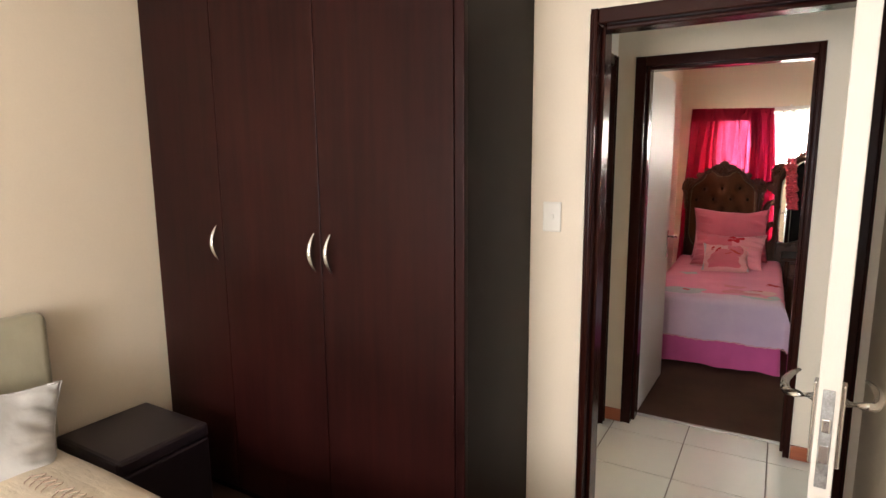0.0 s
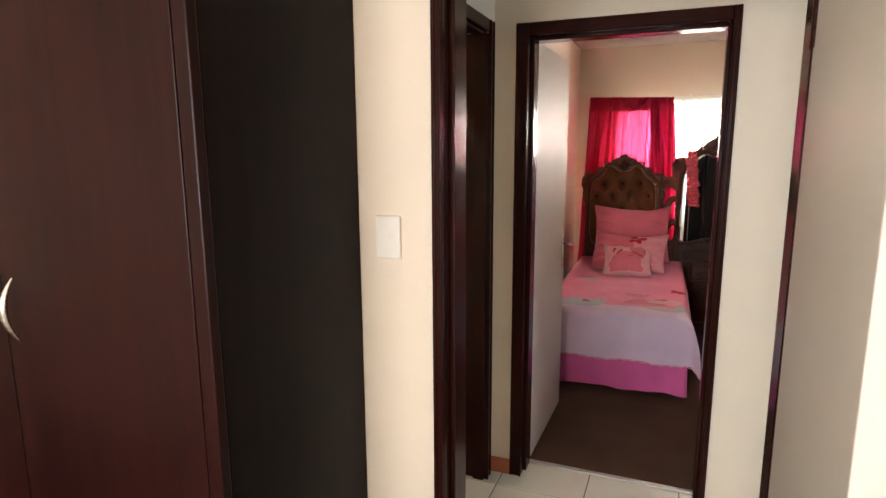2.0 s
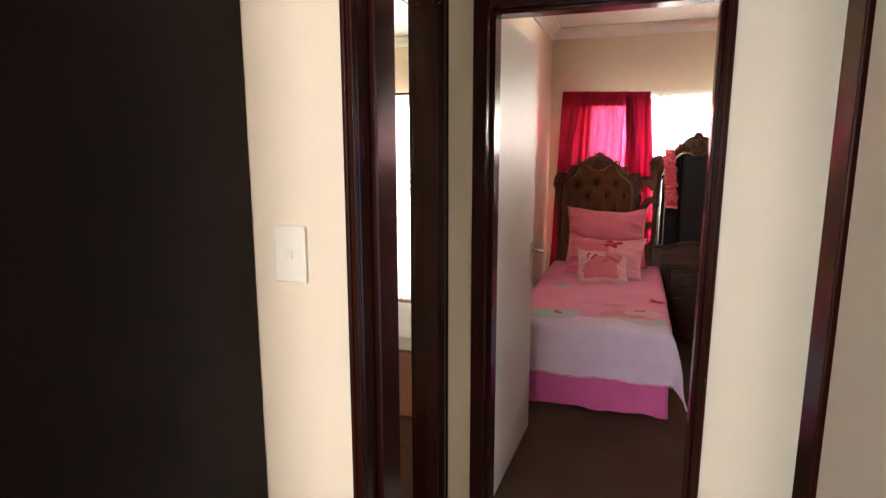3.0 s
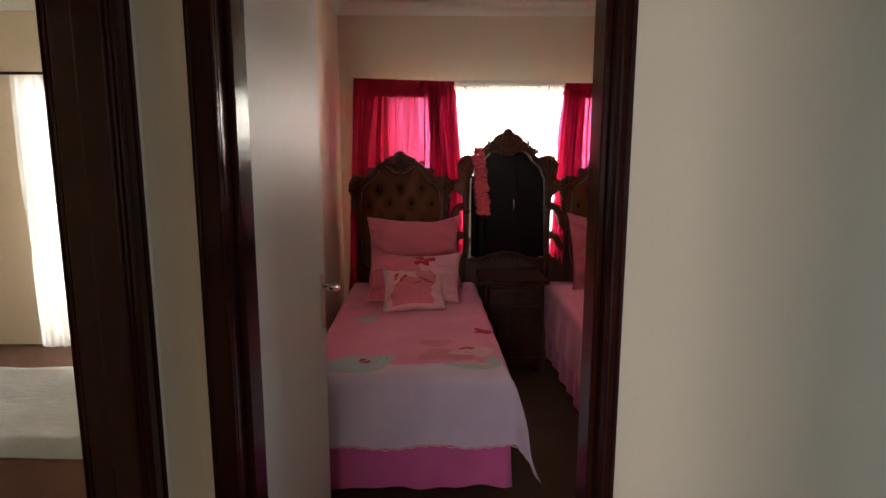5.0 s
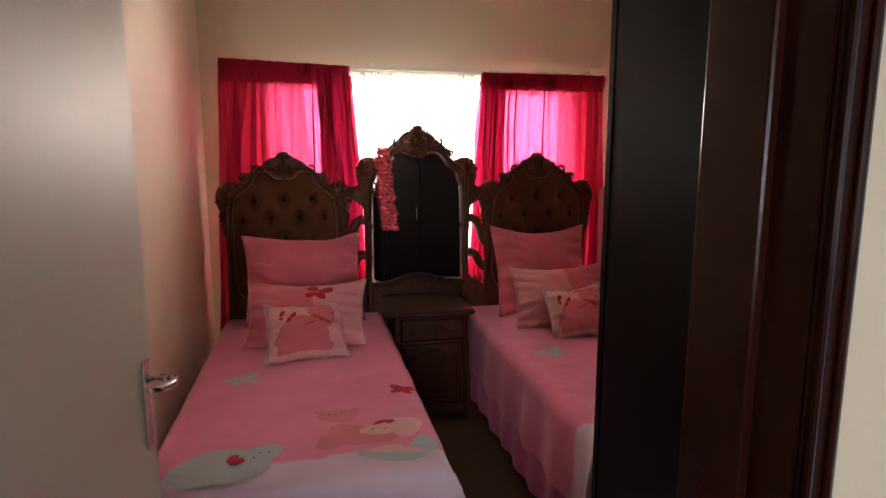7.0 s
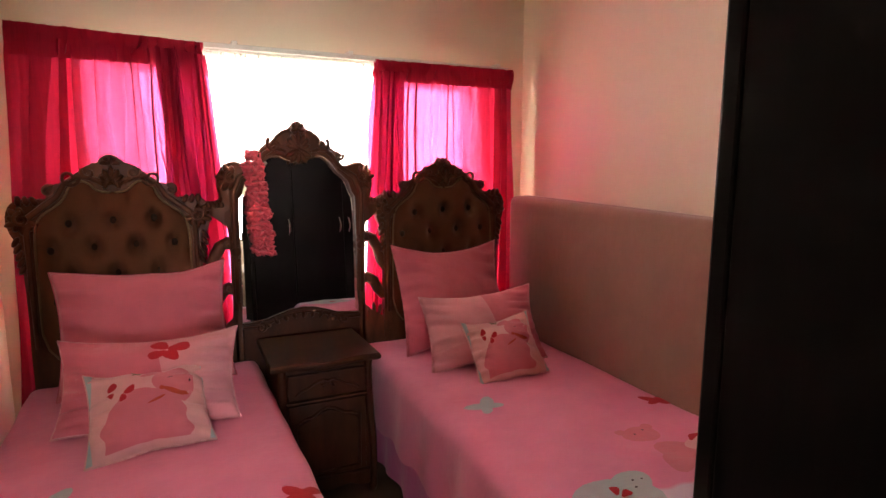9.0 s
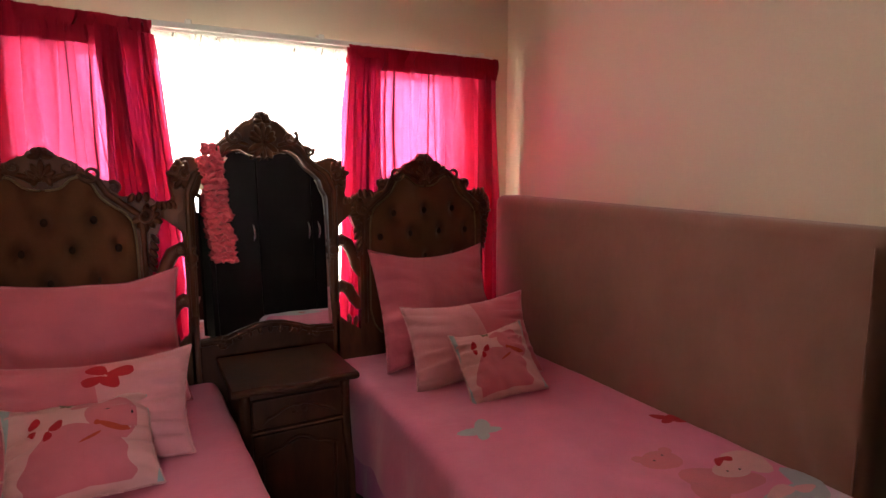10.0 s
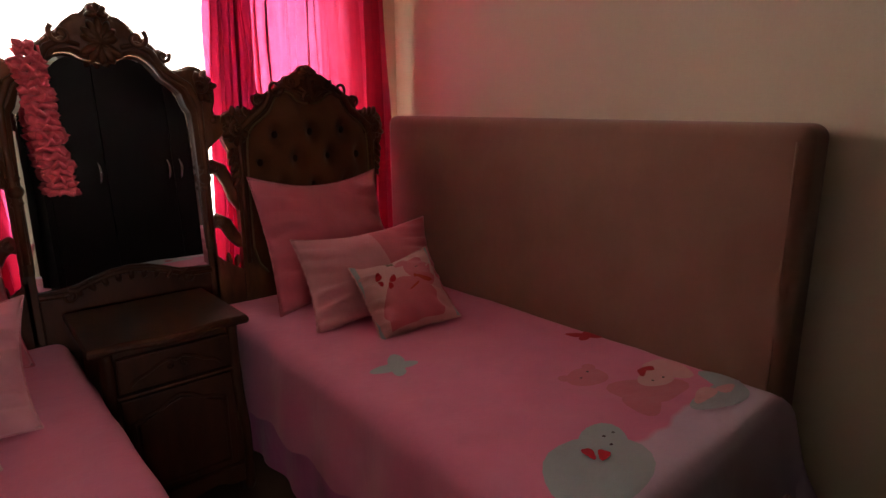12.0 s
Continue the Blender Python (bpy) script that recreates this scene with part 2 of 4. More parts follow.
def sweep(bm, pts, radii, depth=1.0, n=8):
    """A tapering rod along points in an upright plane; depth stretches its cut across that plane."""
    pts = [Vector(p) for p in pts]
    rings = []
    for i, p in enumerate(pts):
        t = (pts[min(i + 1, len(pts) - 1)] - pts[max(i - 1, 0)]).normalized()
        side = Vector((0, 1, 0))
        up = t.cross(side)
        if up.length < 1e-4:
            up, side = Vector((0, 0, 1)), Vector((1, 0, 0))
        up.normalize()
        r = radii[i] if isinstance(radii, (list, tuple)) else radii
        rings.append([bm.verts.new(p + up * (r * math.cos(a)) + side * (r * depth * math.sin(a))) for a in (2 * math.pi * k / n for k in range(n))])
    for a, b in zip(rings, rings[1:]):
        for k in range(n):
            bm.faces.new((a[k], a[(k + 1) % n], b[(k + 1) % n], b[k]))
    bm.faces.new(rings[0])
    bm.faces.new(rings[-1])
    return bm


def spin(bm, profile, at, n=20, axis="z"):
    """A turned body from (radius, height) pairs."""
    rings = []
    for r, h in profile:
        ring = []
        for k in range(n):
            a = 2 * math.pi * k / n
            u, v = r * math.cos(a), r * math.sin(a)
            d = {"z": (u, v, h), "y": (u, h, v), "x": (h, u, v)}[axis]
            ring.append(bm.verts.new(Vector(at) + Vector(d)))
        rings.append(ring)
    for a, b in zip(rings, rings[1:]):
        for k in range(n):
            bm.faces.new((a[k], a[(k + 1) % n], b[(k + 1) % n], b[k]))
    bm.faces.new(rings[0])
    bm.faces.new(rings[-1])
    return bm


def grid(bm, nu, nv, fn):
    vs = [[bm.verts.new(fn(i / nu, j / nv)) for j in range(nv + 1)] for i in range(nu + 1)]
    for i in range(nu):
        for j in range(nv):
            bm.faces.new((vs[i][j], vs[i + 1][j], vs[i + 1][j + 1], vs[i][j + 1]))
    return vs


def slab(bm, outline, y0, y1, bev=0.0):
    """A plate in the x-z plane cut to an outline, between two depths."""
    front = [bm.verts.new((x, y0, z)) for x, z in outline]
    back = [bm.verts.new((x, y1, z)) for x, z in outline]
    f = bm.faces.new(front)
    bm.faces.new(list(reversed(back)))
    n = len(outline)
    for k in range(n):
        bm.faces.new((front[k], back[k], back[(k + 1) % n], front[(k + 1) % n]))
    if bev:
        bmesh.ops.bevel(bm, geom=list(f.edges), offset=bev, segments=2, affect="EDGES", profile=0.5)
    return bm


# ---- structure ----
H1, H2 = 2.60, 2.56
WALL1, WALL1B, HALL2, ROOM2 = 2.913, 3.06, 4.032, 4.172
LEFT1, RIGHT1, BACK1 = -1.833, 0.95, -1.65
LEFT2, RIGHT2, END2 = -0.285, 2.32, 7.28


def structure(name, bm, material, label, category="wall"):
    return solid(name, bm, material, label, category, kind="structure")


# floors
structure("floor_back_room", boxes((LEFT1 - 0.1, RIGHT1 + 0.1, BACK1 - 0.1, WALL1 + 0.02, -0.12, 0.0)), CARPET, "brown short-pile carpet in the first bedroom", "floor")
structure("floor_pink_room", boxes((LEFT2 - 0.05, RIGHT2 + 0.1, ROOM2 - 0.002, END2 + 0.1, -0.12, 0.004)), CARPET, "dark brown short-pile carpet in the pink bedroom", "floor")
structure("floor_side_room", boxes((-3.3, -0.3, 3.06, END2 + 0.1, -0.12, 0.0)), CARPET, "brown carpet in the side bedroom", "floor")
structure("threshold_strip", boxes((-0.02, 0.79, ROOM2 - 0.016, ROOM2 + 0.012, 0.0, 0.009), bev=0.003), STRIP, "thin metal strip between tile and carpet", "trim")

# first bedroom
structure("wall_back_room_left", boxes((LEFT1 - 0.15, LEFT1, BACK1 - 0.15, WALL1B, 0, H1)), CREAM, "cream painted plaster wall behind the bed")
structure("wall_back_room_right", boxes((RIGHT1, RIGHT1 + 0.15, BACK1 - 0.15, WALL1, 0, H1)), CREAM, "cream painted plaster wall")
structure("wall_back_room_window", boxes((LEFT1, -1.15, BACK1 - 0.15, BACK1, 0, H1), (0.5, RIGHT1, BACK1 - 0.15, BACK1, 0, H1), (-1.15, 0.5, BACK1 - 0.15, BACK1, 0, 0.85), (-1.15, 0.5, BACK1 - 0.15, BACK1, 2.05, H1)), CREAM, "cream wall with the bedroom window opening")
structure("wall_bedroom_door", boxes((LEFT1, 0.02, WALL1, WALL1B, 0, H1), (0.906, 3.0, WALL1, WALL1B, 0, H1), (0.02, 0.906, WALL1, WALL1B, 2.075, H1)), CREAM, "cream wall round the bedroom doorway")
structure("ceiling_back_room", boxes((LEFT1 - 0.15, RIGHT1 + 0.15, BACK1 - 0.15, WALL1, H1, H1 + 0.1)), CEIL, "white painted ceiling", "ceiling")

# passage
structure("wall_passage_left", boxes((-0.255, -0.15, WALL1B, 3.16, 0, H1), (-0.255, -0.15, 3.985, HALL2, 0, H1), (-0.255, -0.15, 3.16, 3.985, 2.075, H1)), CREAM, "cream wall with the side bedroom doorway")
structure("wall_pink_room_door", boxes((-0.30, -0.04, HALL2, ROOM2, 0, H1), (0.800, 3.0, HALL2, ROOM2, 0, H1), (-0.04, 0.800, HALL2, ROOM2, 2.07, H1)), CREAM, "cream wall round the pink bedroom doorway")
# out of view; the opening is added to hold the passage fill lamp
structure("wall_passage_end", boxes((2.5, 2.65, WALL1B, 3.14, 0, H1), (2.5, 2.65, 3.96, HALL2, 0, H1), (2.5, 2.65, 3.14, 3.96, 2.05, H1)), CREAM, "unseen cream end wall with an opening added for the fill lamp")
structure("ceiling_passage", boxes((-0.15, 2.5, WALL1B, HALL2, H1, H1 + 0.1)), CEIL, "white painted passage ceiling", "ceiling")

# pink bedroom
structure("wall_pink_room_left", boxes((-0.30, LEFT2, ROOM2, END2 + 0.2, 0, H1)), CREAM, "cream wall beside the bed")
structure("wall_pink_room_right", boxes((RIGHT2, RIGHT2 + 0.15, ROOM2, END2 + 0.2, 0, H1)), CREAM, "cream wall behind the leaning bed base")
WX0, WX1, WZ0, WZ1 = 0.112, 2.02, 0.50, 1.93
structure("wall_pink_room_window", boxes((LEFT2, WX0, END2, END2 + 0.2, 0, H1), (WX1, RIGHT2, END2, END2 + 0.2, 0, H1), (WX0, WX1, END2, END2 + 0.2, 0, WZ0), (WX0, WX1, END2, END2 + 0.2, WZ1, H1)), CREAM, "cream wall with the pink bedroom window opening")
structure("ceiling_pink_room", boxes((LEFT2 - 0.03, RIGHT2 + 0.15, ROOM2, END2 + 0.2, H2, H2 + 0.1)), CEIL, "white painted ceiling", "ceiling")


def cornice(name, x0, x1, y0, y1, z):
    """Coved plaster cornice round a room."""
    bm = bmesh.new()
    prof = [(0.0, -0.085), (0.012, -0.085), (0.016, -0.075), (0.022, -0.055), (0.036, -0.032), (0.058, -0.018), (0.078, -0.012), (0.085, -0.010), (0.085, 0.0)]
    loops = []
    for d, h in prof:
        loops.append([bm.verts.new(p) for p in ((x0 + d, y0 + d, z + h), (x1 - d, y0 + d, z + h), (x1 - d, y1 - d, z + h), (x0 + d, y1 - d, z + h))])
    for a, b in zip(loops, loops[1:]):
        for k in range(4):
            bm.faces.new((a[k], a[(k + 1) % 4], b[(k + 1) % 4], b[k]))
    return structure(name, bm, CEIL, "white coved plaster cornice", "cornice")


cornice("cornice_pink_room", LEFT2, RIGHT2, ROOM2, END2, H2)

# side bedroom
structure("wall_side_room_window", boxes((-3.3, -2.6, END2, END2 + 0.2, 0, H1), (-1.1, -0.3, END2, END2 + 0.2, 0, H1), (-2.6, -1.1, END2, END2 + 0.2, 0, 0.12), (-2.6, -1.1, END2, END2 + 0.2, 2.0, H1)), CREAM, "cream wall with the side bedroom window opening")
structure("wall_side_room_left", boxes((-3.45, -3.3, WALL1B, END2 + 0.2, 0, H1)), CREAM, "cream side bedroom wall")
structure("ceiling_side_room", boxes((-3.45, -0.3, WALL1B, END2 + 0.2, H2 + 0.02, H2 + 0.12)), CEIL, "white painted ceiling", "ceiling")
cornice("cornice_side_room", -3.3, -0.3, WALL1B, END2, H2 + 0.02)

# outdoors
structure("ground", boxes((-60, 60, -60, 60, -0.4, -0.2)), PLASTER, "pale ground outside", "ground")
structure("backdrop", boxes((-6, 6, 9.4, 9.5, -0.2, 5.0)), DAY, "glaring daylight outside the windows", "backdrop")


# skirting
def skirting(name, *rows):
    return structure(name, boxes(*rows, bev=0.004), SKIRT_WOOD, "reddish wooden skirting board", "skirting")


skirting("skirting_passage", (-0.148, -0.052, HALL2 - 0.014, HALL2, 0, 0.075), (0.812, 2.5, HALL2 - 0.014, HALL2, 0, 0.075), (0.92, 2.5, WALL1B, WALL1B + 0.014, 0, 0.075))
skirting("skirting_pink_room", (LEFT2, LEFT2 + 0.014, ROOM2, END2, 0.004, 0.075), (RIGHT2 - 0.014, RIGHT2, ROOM2, END2, 0.004, 0.075), (LEFT2 + 0.014, RIGHT2 - 0.014, END2 - 0.014, END2, 0.004, 0.075))
skirting("skirting_back_room", (LEFT1, LEFT1 + 0.014, BACK1, 2.36, 0, 0.075), (-0.19, 0.03, WALL1 - 0.014, WALL1, 0, 0.075), (RIGHT1 - 0.014, RIGHT1, BACK1, WALL1, 0, 0.075))


# pressed steel door frames: face flange, rebate and soffit, on both sides and over the top
def door_frame(name, label, c0, c1, front, back, top, axis="y", lip=0.052, rlip=0.052):
    """c0, c1: clear opening; the flanges stand 8 mm proud of both wall faces."""
    th = thing(name, label=label, category="door frame", kind="structure")
    f = 0.052

    def put(bm, u0, u1, v0, v1, z0, z1):
        if axis == "y":
            box(bm, u0, u1, v0, v1, z0, z1, 0.004)
        else:
            box(bm, v0, v1, u0, u1, z0, z1, 0.004)

    for side, a in (("jamb", c0), ("jamb", c1)):
        s = -1 if a == c0 else 1
        bm = bmesh.new()
        lo, hi = sorted((a, a + s * (lip if a == c0 else rlip)))
        put(bm, lo, hi, front - 0.012, front - 0.001, 0, top + f)
        put(bm, lo, hi, back + 0.001, back + 0.012, 0, top + f)
        edge = a + s * (lip if a == c0 else rlip)
        for e0, e1 in ((edge - s * 0.009, edge + s * 0.001), (a - s * 0.001, a + s * 0.007)):
            lo, hi = sorted((e0, e1))
            put(bm, lo, hi, front - 0.017, front - 0.011, 0, top + f)
            put(bm, lo, hi, back + 0.011, back + 0.017, 0, top + f)
        lo, hi = sorted((a, a + s * 0.030))
        put(bm, lo, hi, front - 0.002, back + 0.002, 0, top + 0.001)
        lo, hi = sorted((a + s * 0.0005, a - s * 0.014))
        put(bm, lo, hi, front + 0.048, back - 0.002, 0, top)
        part(side, bm, FRAME, th)
    bm = bmesh.new()
    put(bm, c0 + 0.0005, c1 - 0.0005, front - 0.011, front - 0.001, top, top + f)
    put(bm, c0 + 0.0005, c1 - 0.0005, back + 0.001, back + 0.011, top, top + f)
    put(bm, c0 + 0.001, c1 - 0.001, front - 0.0015, back + 0.0015, top, top + 0.028)
    put(bm, c0 + 0.015, c1 - 0.015, front + 0.049, back - 0.003, top - 0.014, top + 0.001)
    part("head", bm, FRAME, th)
    return th


door_frame("door_frame_bedroom", "dark brown gloss steel frame of the first bedroom door", 0.052, 0.870, WALL1, WALL1B, 2.035, lip=0.024)
door_frame("door_frame_pink_room", "dark brown gloss steel frame of the pink bedroom door", 0.002, 0.780, HALL2, ROOM2, 2.028, rlip=0.027)
door_frame("door_frame_side_room", "dark brown gloss steel frame of the side bedroom door", 3.20, 3.935, -0.255, -0.15, 2.035, axis="x")


def lever(bm, at, out, along):
    """A bowed lever: a neck out of the plate, then a grip that curves back."""
    at, out, along = Vector(at), Vector(out), Vector(along)
    pts = [at, at + out * 0.03, at + out * 0.05 + along * 0.004, at + out * 0.056 + along * 0.03, at + out * 0.058 + along * 0.06 + Vector((0, 0, 0.006)), at + out * 0.05 + along * 0.09 + Vector((0, 0, 0.012)), at + out * 0.036 + along * 0.112 + Vector((0, 0, 0.018))]
    sweep(bm, pts, [0.010, 0.009, 0.0095, 0.0095, 0.009, 0.0075, 0.005], n=10)


def door_leaf(name, label, m, width, hinge_at, dz=0.0):
    """A flush leaf: hinge line at the origin, leaf along +x, 40 mm thick in y."""
    th = thing(name, label=label, category="door", kind="structure")
    part("leaf", box(bmesh.new(), 0.002, width, 0, 0.041, 0.008, 2.028, 0.0025), LEAF, th)
    for y, s in ((-0.0085, -1), (0.0495, 1)):
        bm = bmesh.new()
        box(bm, width - 0.072, width - 0.038, min(y, y - s * 0.008), max(y, y - s * 0.008), 0.90 + dz, 1.085 + dz, 0.003)
        h = part("lock_plate", bm, CHROME, th, "narrow chrome lock plate")
        part("lever_handle", (lambda b: (lever(b, (width - 0.055, y, 1.045 + dz), (0, s, 0), (-1, 0, 0)), b)[1])(bmesh.new()), CHROME, h, "curved chrome lever handle", True)
    lock = part("lock_forend", boxes((width - 0.002, width + 0.0025, 0.0095, 0.0315, 0.87 + dz, 1.085 + dz), bev=0.001), STEEL, th, "worn steel lock front")
    part("latch_bolt", boxes((width, width + 0.010, 0.0125, 0.0285, 0.995 + dz, 1.025 + dz), bev=0.003), CHROME, lock)
    part("dead_bolt", boxes((width, width + 0.004, 0.0115, 0.0295, 0.925 + dz, 0.965 + dz), bev=0.001), CHROME, lock)
    for z in (0.25, 1.80):
        b = bmesh.new()
        spin(b, [(0.007, z - 0.05), (0.007, z + 0.05)], (0.0, hinge_at, 0), 10)
        box(b, 0.0, 0.03, hinge_at - 0.002, hinge_at + 0.001, z - 0.05, z + 0.05)
        part("hinge", b, FRAME, th)
    th.matrix_world = m
    return th


# bedroom door stands open into the first bedroom; pink room door stands open along the wall
door_leaf("door_bedroom", "white painted flush door standing open into the bedroom", pose(0.848, 2.897, 0, 0, 0, -95.7), 0.822, 0.0)
door_leaf("door_pink_room", "white painted flush door standing open along the wall", pose(0.010, 4.150, 0.004, 0, 0, 88.9), 0.752, 0.0, -0.035)

# light switch
sw = thing("light_switch", (-0.107, WALL1, 1.262), "white plastic single light switch on the wall", "light switch")
part("face_plate", boxes((-0.0375, 0.0375, -0.009, 0.0, 0.0, 0.119), bev=0.004), PLASTIC, sw)
part("rocker", boxes((-0.008, 0.008, -0.012, -0.008, 0.050, 0.070), bev=0.0015), PLASTIC, sw)
part("screw_cover", boxes((-0.026, 0.026, -0.0098, -0.0088, 0.094, 0.107), bev=0.0004), PLASTIC, sw)


# ---- windows ----
def window(name, x0, x1, z0, z1, y, label, bars):
    th = thing(name, label=label, category="window", kind="structure")
    part("window_frame", boxes((x0, x1, y, y + 0.05, z0, z0 + 0.04), (x0, x1, y, y + 0.05, z1 - 0.04, z1), (x0, x0 + 0.04, y + 0.001, y + 0.049, z0 + 0.04, z1 - 0.04), (x1 - 0.04, x1, y + 0.001, y + 0.049, z0 + 0.04, z1 - 0.04), *[(b - 0.015, b + 0.015, y + 0.002, y + 0.048, z0 + 0.04, z1 - 0.04) for b in bars]), FRAME, th)
    cuts = [x0 + 0.04, *bars, x1 - 0.04]
    for a, b in zip(cuts, cuts[1:]):
        p = part("pane", boxes((a + 0.015, b - 0.015, y + 0.022, y + 0.026, z0 + 0.04, z1 - 0.04)), GLASS, th)
        p.visible_shadow = False
    return th


window("window_pink_room", WX0, WX1, WZ0, WZ1, END2 + 0.10, "brown steel window behind the curtains", [0.72, 1.34])
window("window_side_room", -2.6, -1.1, 0.12, 2.0, END2 + 0.10, "tall brown steel window behind a net curtain", [-1.85])
window("window_back_room", -1.15, 0.5, 0.85, 2.05, BACK1 - 0.12, "brown steel bedroom window", [-0.6, -0.05])


# ---- curtains ----
def curtain(bm, x0, x1, z0, z1, y, folds, amp, nu, nv, flare=(0.0, 0.0), seed=0, gather=0.06, bunch=None, slope=(0.0, 0.0)):
    def fn(u, v):
        z = z1 + (z0 - z1) * v + (slope[0] * (1 - u) + slope[1] * u) * (1 - 0.8 * v)
        spread = v ** 0.9
        x = x0 + (x1 - x0) * u + spread * (flare[0] * (1 - u) + flare[1] * u)
        n = noise.noise((u * folds * 0.9 + seed, v * 1.3, seed * 1.7))
        ph = 2 * math.pi * (u * folds + 0.9 * n + 0.35 * noise.noise((u * 2.2 * folds, v * 0.6, seed + 7)))
        a = amp * (0.55 + 0.45 * min(1.0, v / 0.12)) * (0.75 + 0.5 * noise.noise((u * 3.1, seed, 2.0)))
        heading = 0.25 * amp * math.sin(ph * 3.0) * max(0.0, 1 - v / gather) if gather else 0
        over = (0.003 + 0.008 * max(0.0, 0.4 + noise.noise((u * 4.3 + seed, v * 0.8, 5.0)))) * math.sin(2 * ph) * min(1.0, v / 0.05 + 0.2)
        if bunch is not None:
            near = max(0.0, 1 - abs(u - bunch) / 0.36)
            over *= 1 + 1.8 * near
            a *= 1 + 0.5 * near
        return (x + 0.012 * n * v + over, y + a * math.sin(ph) + heading, z + (0.0035 * noise.noise((u * 30, seed, 3)) if v == 0 else 0))
    grid(bm, nu, nv, fn)
    return bm


rod = thing("curtain_rail", (1.0, 7.168, 2.008), "white double curtain rail above the window", "curtain rail")
_b = bmesh.new()
for yy, zz in ((0.03, -0.012), (0.065, -0.020)):
    box(_b, -1.16, 1.165, yy - 0.009, yy + 0.009, zz - 0.012, zz + 0.012, 0.003)
part("rail", _b, ALU, rod)
for xx in (-1.1, -0.3, 0.25, 1.1):
    part("bracket", boxes((xx - 0.012, xx + 0.012, 0.02, 0.108, -0.004, 0.016), bev=0.003), ALU, rod)

for x0, x1, fl, sd, tuck, slope, inner in ((-0.162, 0.562, (-0.080, 0.10), 1, 0.86, (-0.005, -0.027), (0.375, 0.568, (0.02, 0.115))), (1.366, 2.180, (-0.10, 0.06), 5, 0.08, (-0.037, -0.034), (1.358, 1.505, (-0.115, -0.03)))):
    ct = thing("curtain", (0, 0, 0), "sheer crimson curtain gathered on a rail", "curtain", "red curtains")
    part("panel", curtain(bmesh.new(), x0, x1, 0.30, 1.975, 7.168, 8, 0.024, 300, 44, fl, sd, 0, tuck, slope), RED_SHEER, ct, smooth=True)
    # the inner edge hangs doubled, in narrow bunched folds
    part("folded_edge", curtain(bmesh.new(), inner[0], inner[1], 0.30, 1.965, 7.128, 4, 0.012, 110, 40, inner[2], sd + 2, 0, None, slope), RED_SHEER, ct, "bunched inner edge", True)
    part("heading_tape", curtain(bmesh.new(), x0, x1, 1.892, 2.025, 7.160, 6, 0.010, 150, 5, (0, 0), sd + 3, 0, tuck, slope), RED_DOUBLE, ct, "ruched heading, double cloth", True)
    part("hem_fold", curtain(bmesh.new(), x0, x1, 1.900, 2.018, 7.186, 6, 0.008, 120, 3, (0, 0), sd + 6, 0, None, slope), RED_DOUBLE, ct, smooth=True)

net = thing("net_curtain", (0, 0, 0), "thin white net curtain across the window", "net curtain")
part("net_panel", curtain(bmesh.new(), 0.075, 2.015, 0.35, 1.970, 7.235, 30, 0.007, 300, 10, seed=9), NET, net, smooth=True)
part("net_heading", curtain(bmesh.new(), 0.075, 2.015, 1.925, 1.978, 7.228, 44, 0.006, 300, 3, seed=12), NET, net, "gathered cream heading", True)

net2 = thing("net_curtain", (0, 0, 0), "long white net curtain in the side bedroom", "net curtain")
part("net_panel", curtain(bmesh.new(), -2.6, -1.0, 0.02, 2.03, 7.16, 16, 0.02, 200, 16, seed=19), NET, net2, smooth=True)
_b = bmesh.new()
spin(_b, [(0.011, -2.8), (0.011, -0.8)], (0, 7.16, 2.045), 10, "x")
solid("curtain_rod", _b, FRAME, "thin dark curtain rod above the window", "curtain rod", smooth=True)


# ---- first bedroom: wardrobe, bed, bedside cube ----
def bow_handle(bm, x, y, z, length=0.15):
    """A crescent pull, thick in the middle, with a row of ridges."""
    pts, rad = [], []
    for k in range(25):
        u = k / 24 * 2 - 1
        pts.append((x - 0.010 * (1 - u * u), y - 0.006 - 0.022 * (1 - u * u), z + u * length / 2))
        rad.append(0.0025 + 0.0085 * (1 - u * u) * (1.0 if k % 2 else 0.70))
    sweep(bm, pts, rad, 0.8, 10)


def wardrobe(name, x0, x1, y_back, depth, top, seams, pulls, label, face, side, grip=1.205):
    """Built-in wardrobe facing -y in its own frame: body, plinth, doors and crescent pulls."""
    th = thing(name, label=label, category="wardrobe")
    f = -depth
    part("side_panel", boxes((x1 - 0.020, x1, f + 0.024, 0, 0, top), bev=0.002), side, th, "very dark wood side panel")
    part("side_panel", boxes((x0, x0 + 0.020, f + 0.024, 0, 0, top), bev=0.002), side, th)
    part("back_panel", boxes((x0 + 0.021, x1 - 0.021, -0.012, -0.002, 0.08, top - 0.02)), side, th)
    part("top_panel", boxes((x0 + 0.021, x1 - 0.021, f + 0.026, -0.013, top - 0.02, top - 0.001)), side, th)
    part("plinth", boxes((x0 + 0.021, x1 - 0.021, f + 0.06, f + 0.08, 0, 0.079)), side, th)
    part("corner_post", boxes((x1 - 0.034, x1 + 0.002, f - 0.003, f + 0.023, 0, top), bev=0.004), face, th)
    for i, (a, b) in enumerate(zip(seams, seams[1:])):
        d = part("wardrobe_door", boxes((a + 0.0018, b - 0.0018, f, f + 0.020, 0.08, top - 0.004), bev=0.0025), face, th)
        bm = bmesh.new()
        bow_handle(bm, pulls[i], f, grip)
        part("pull_handle", bm, CHROME, d, "ridged silver crescent handle", True)
    return th


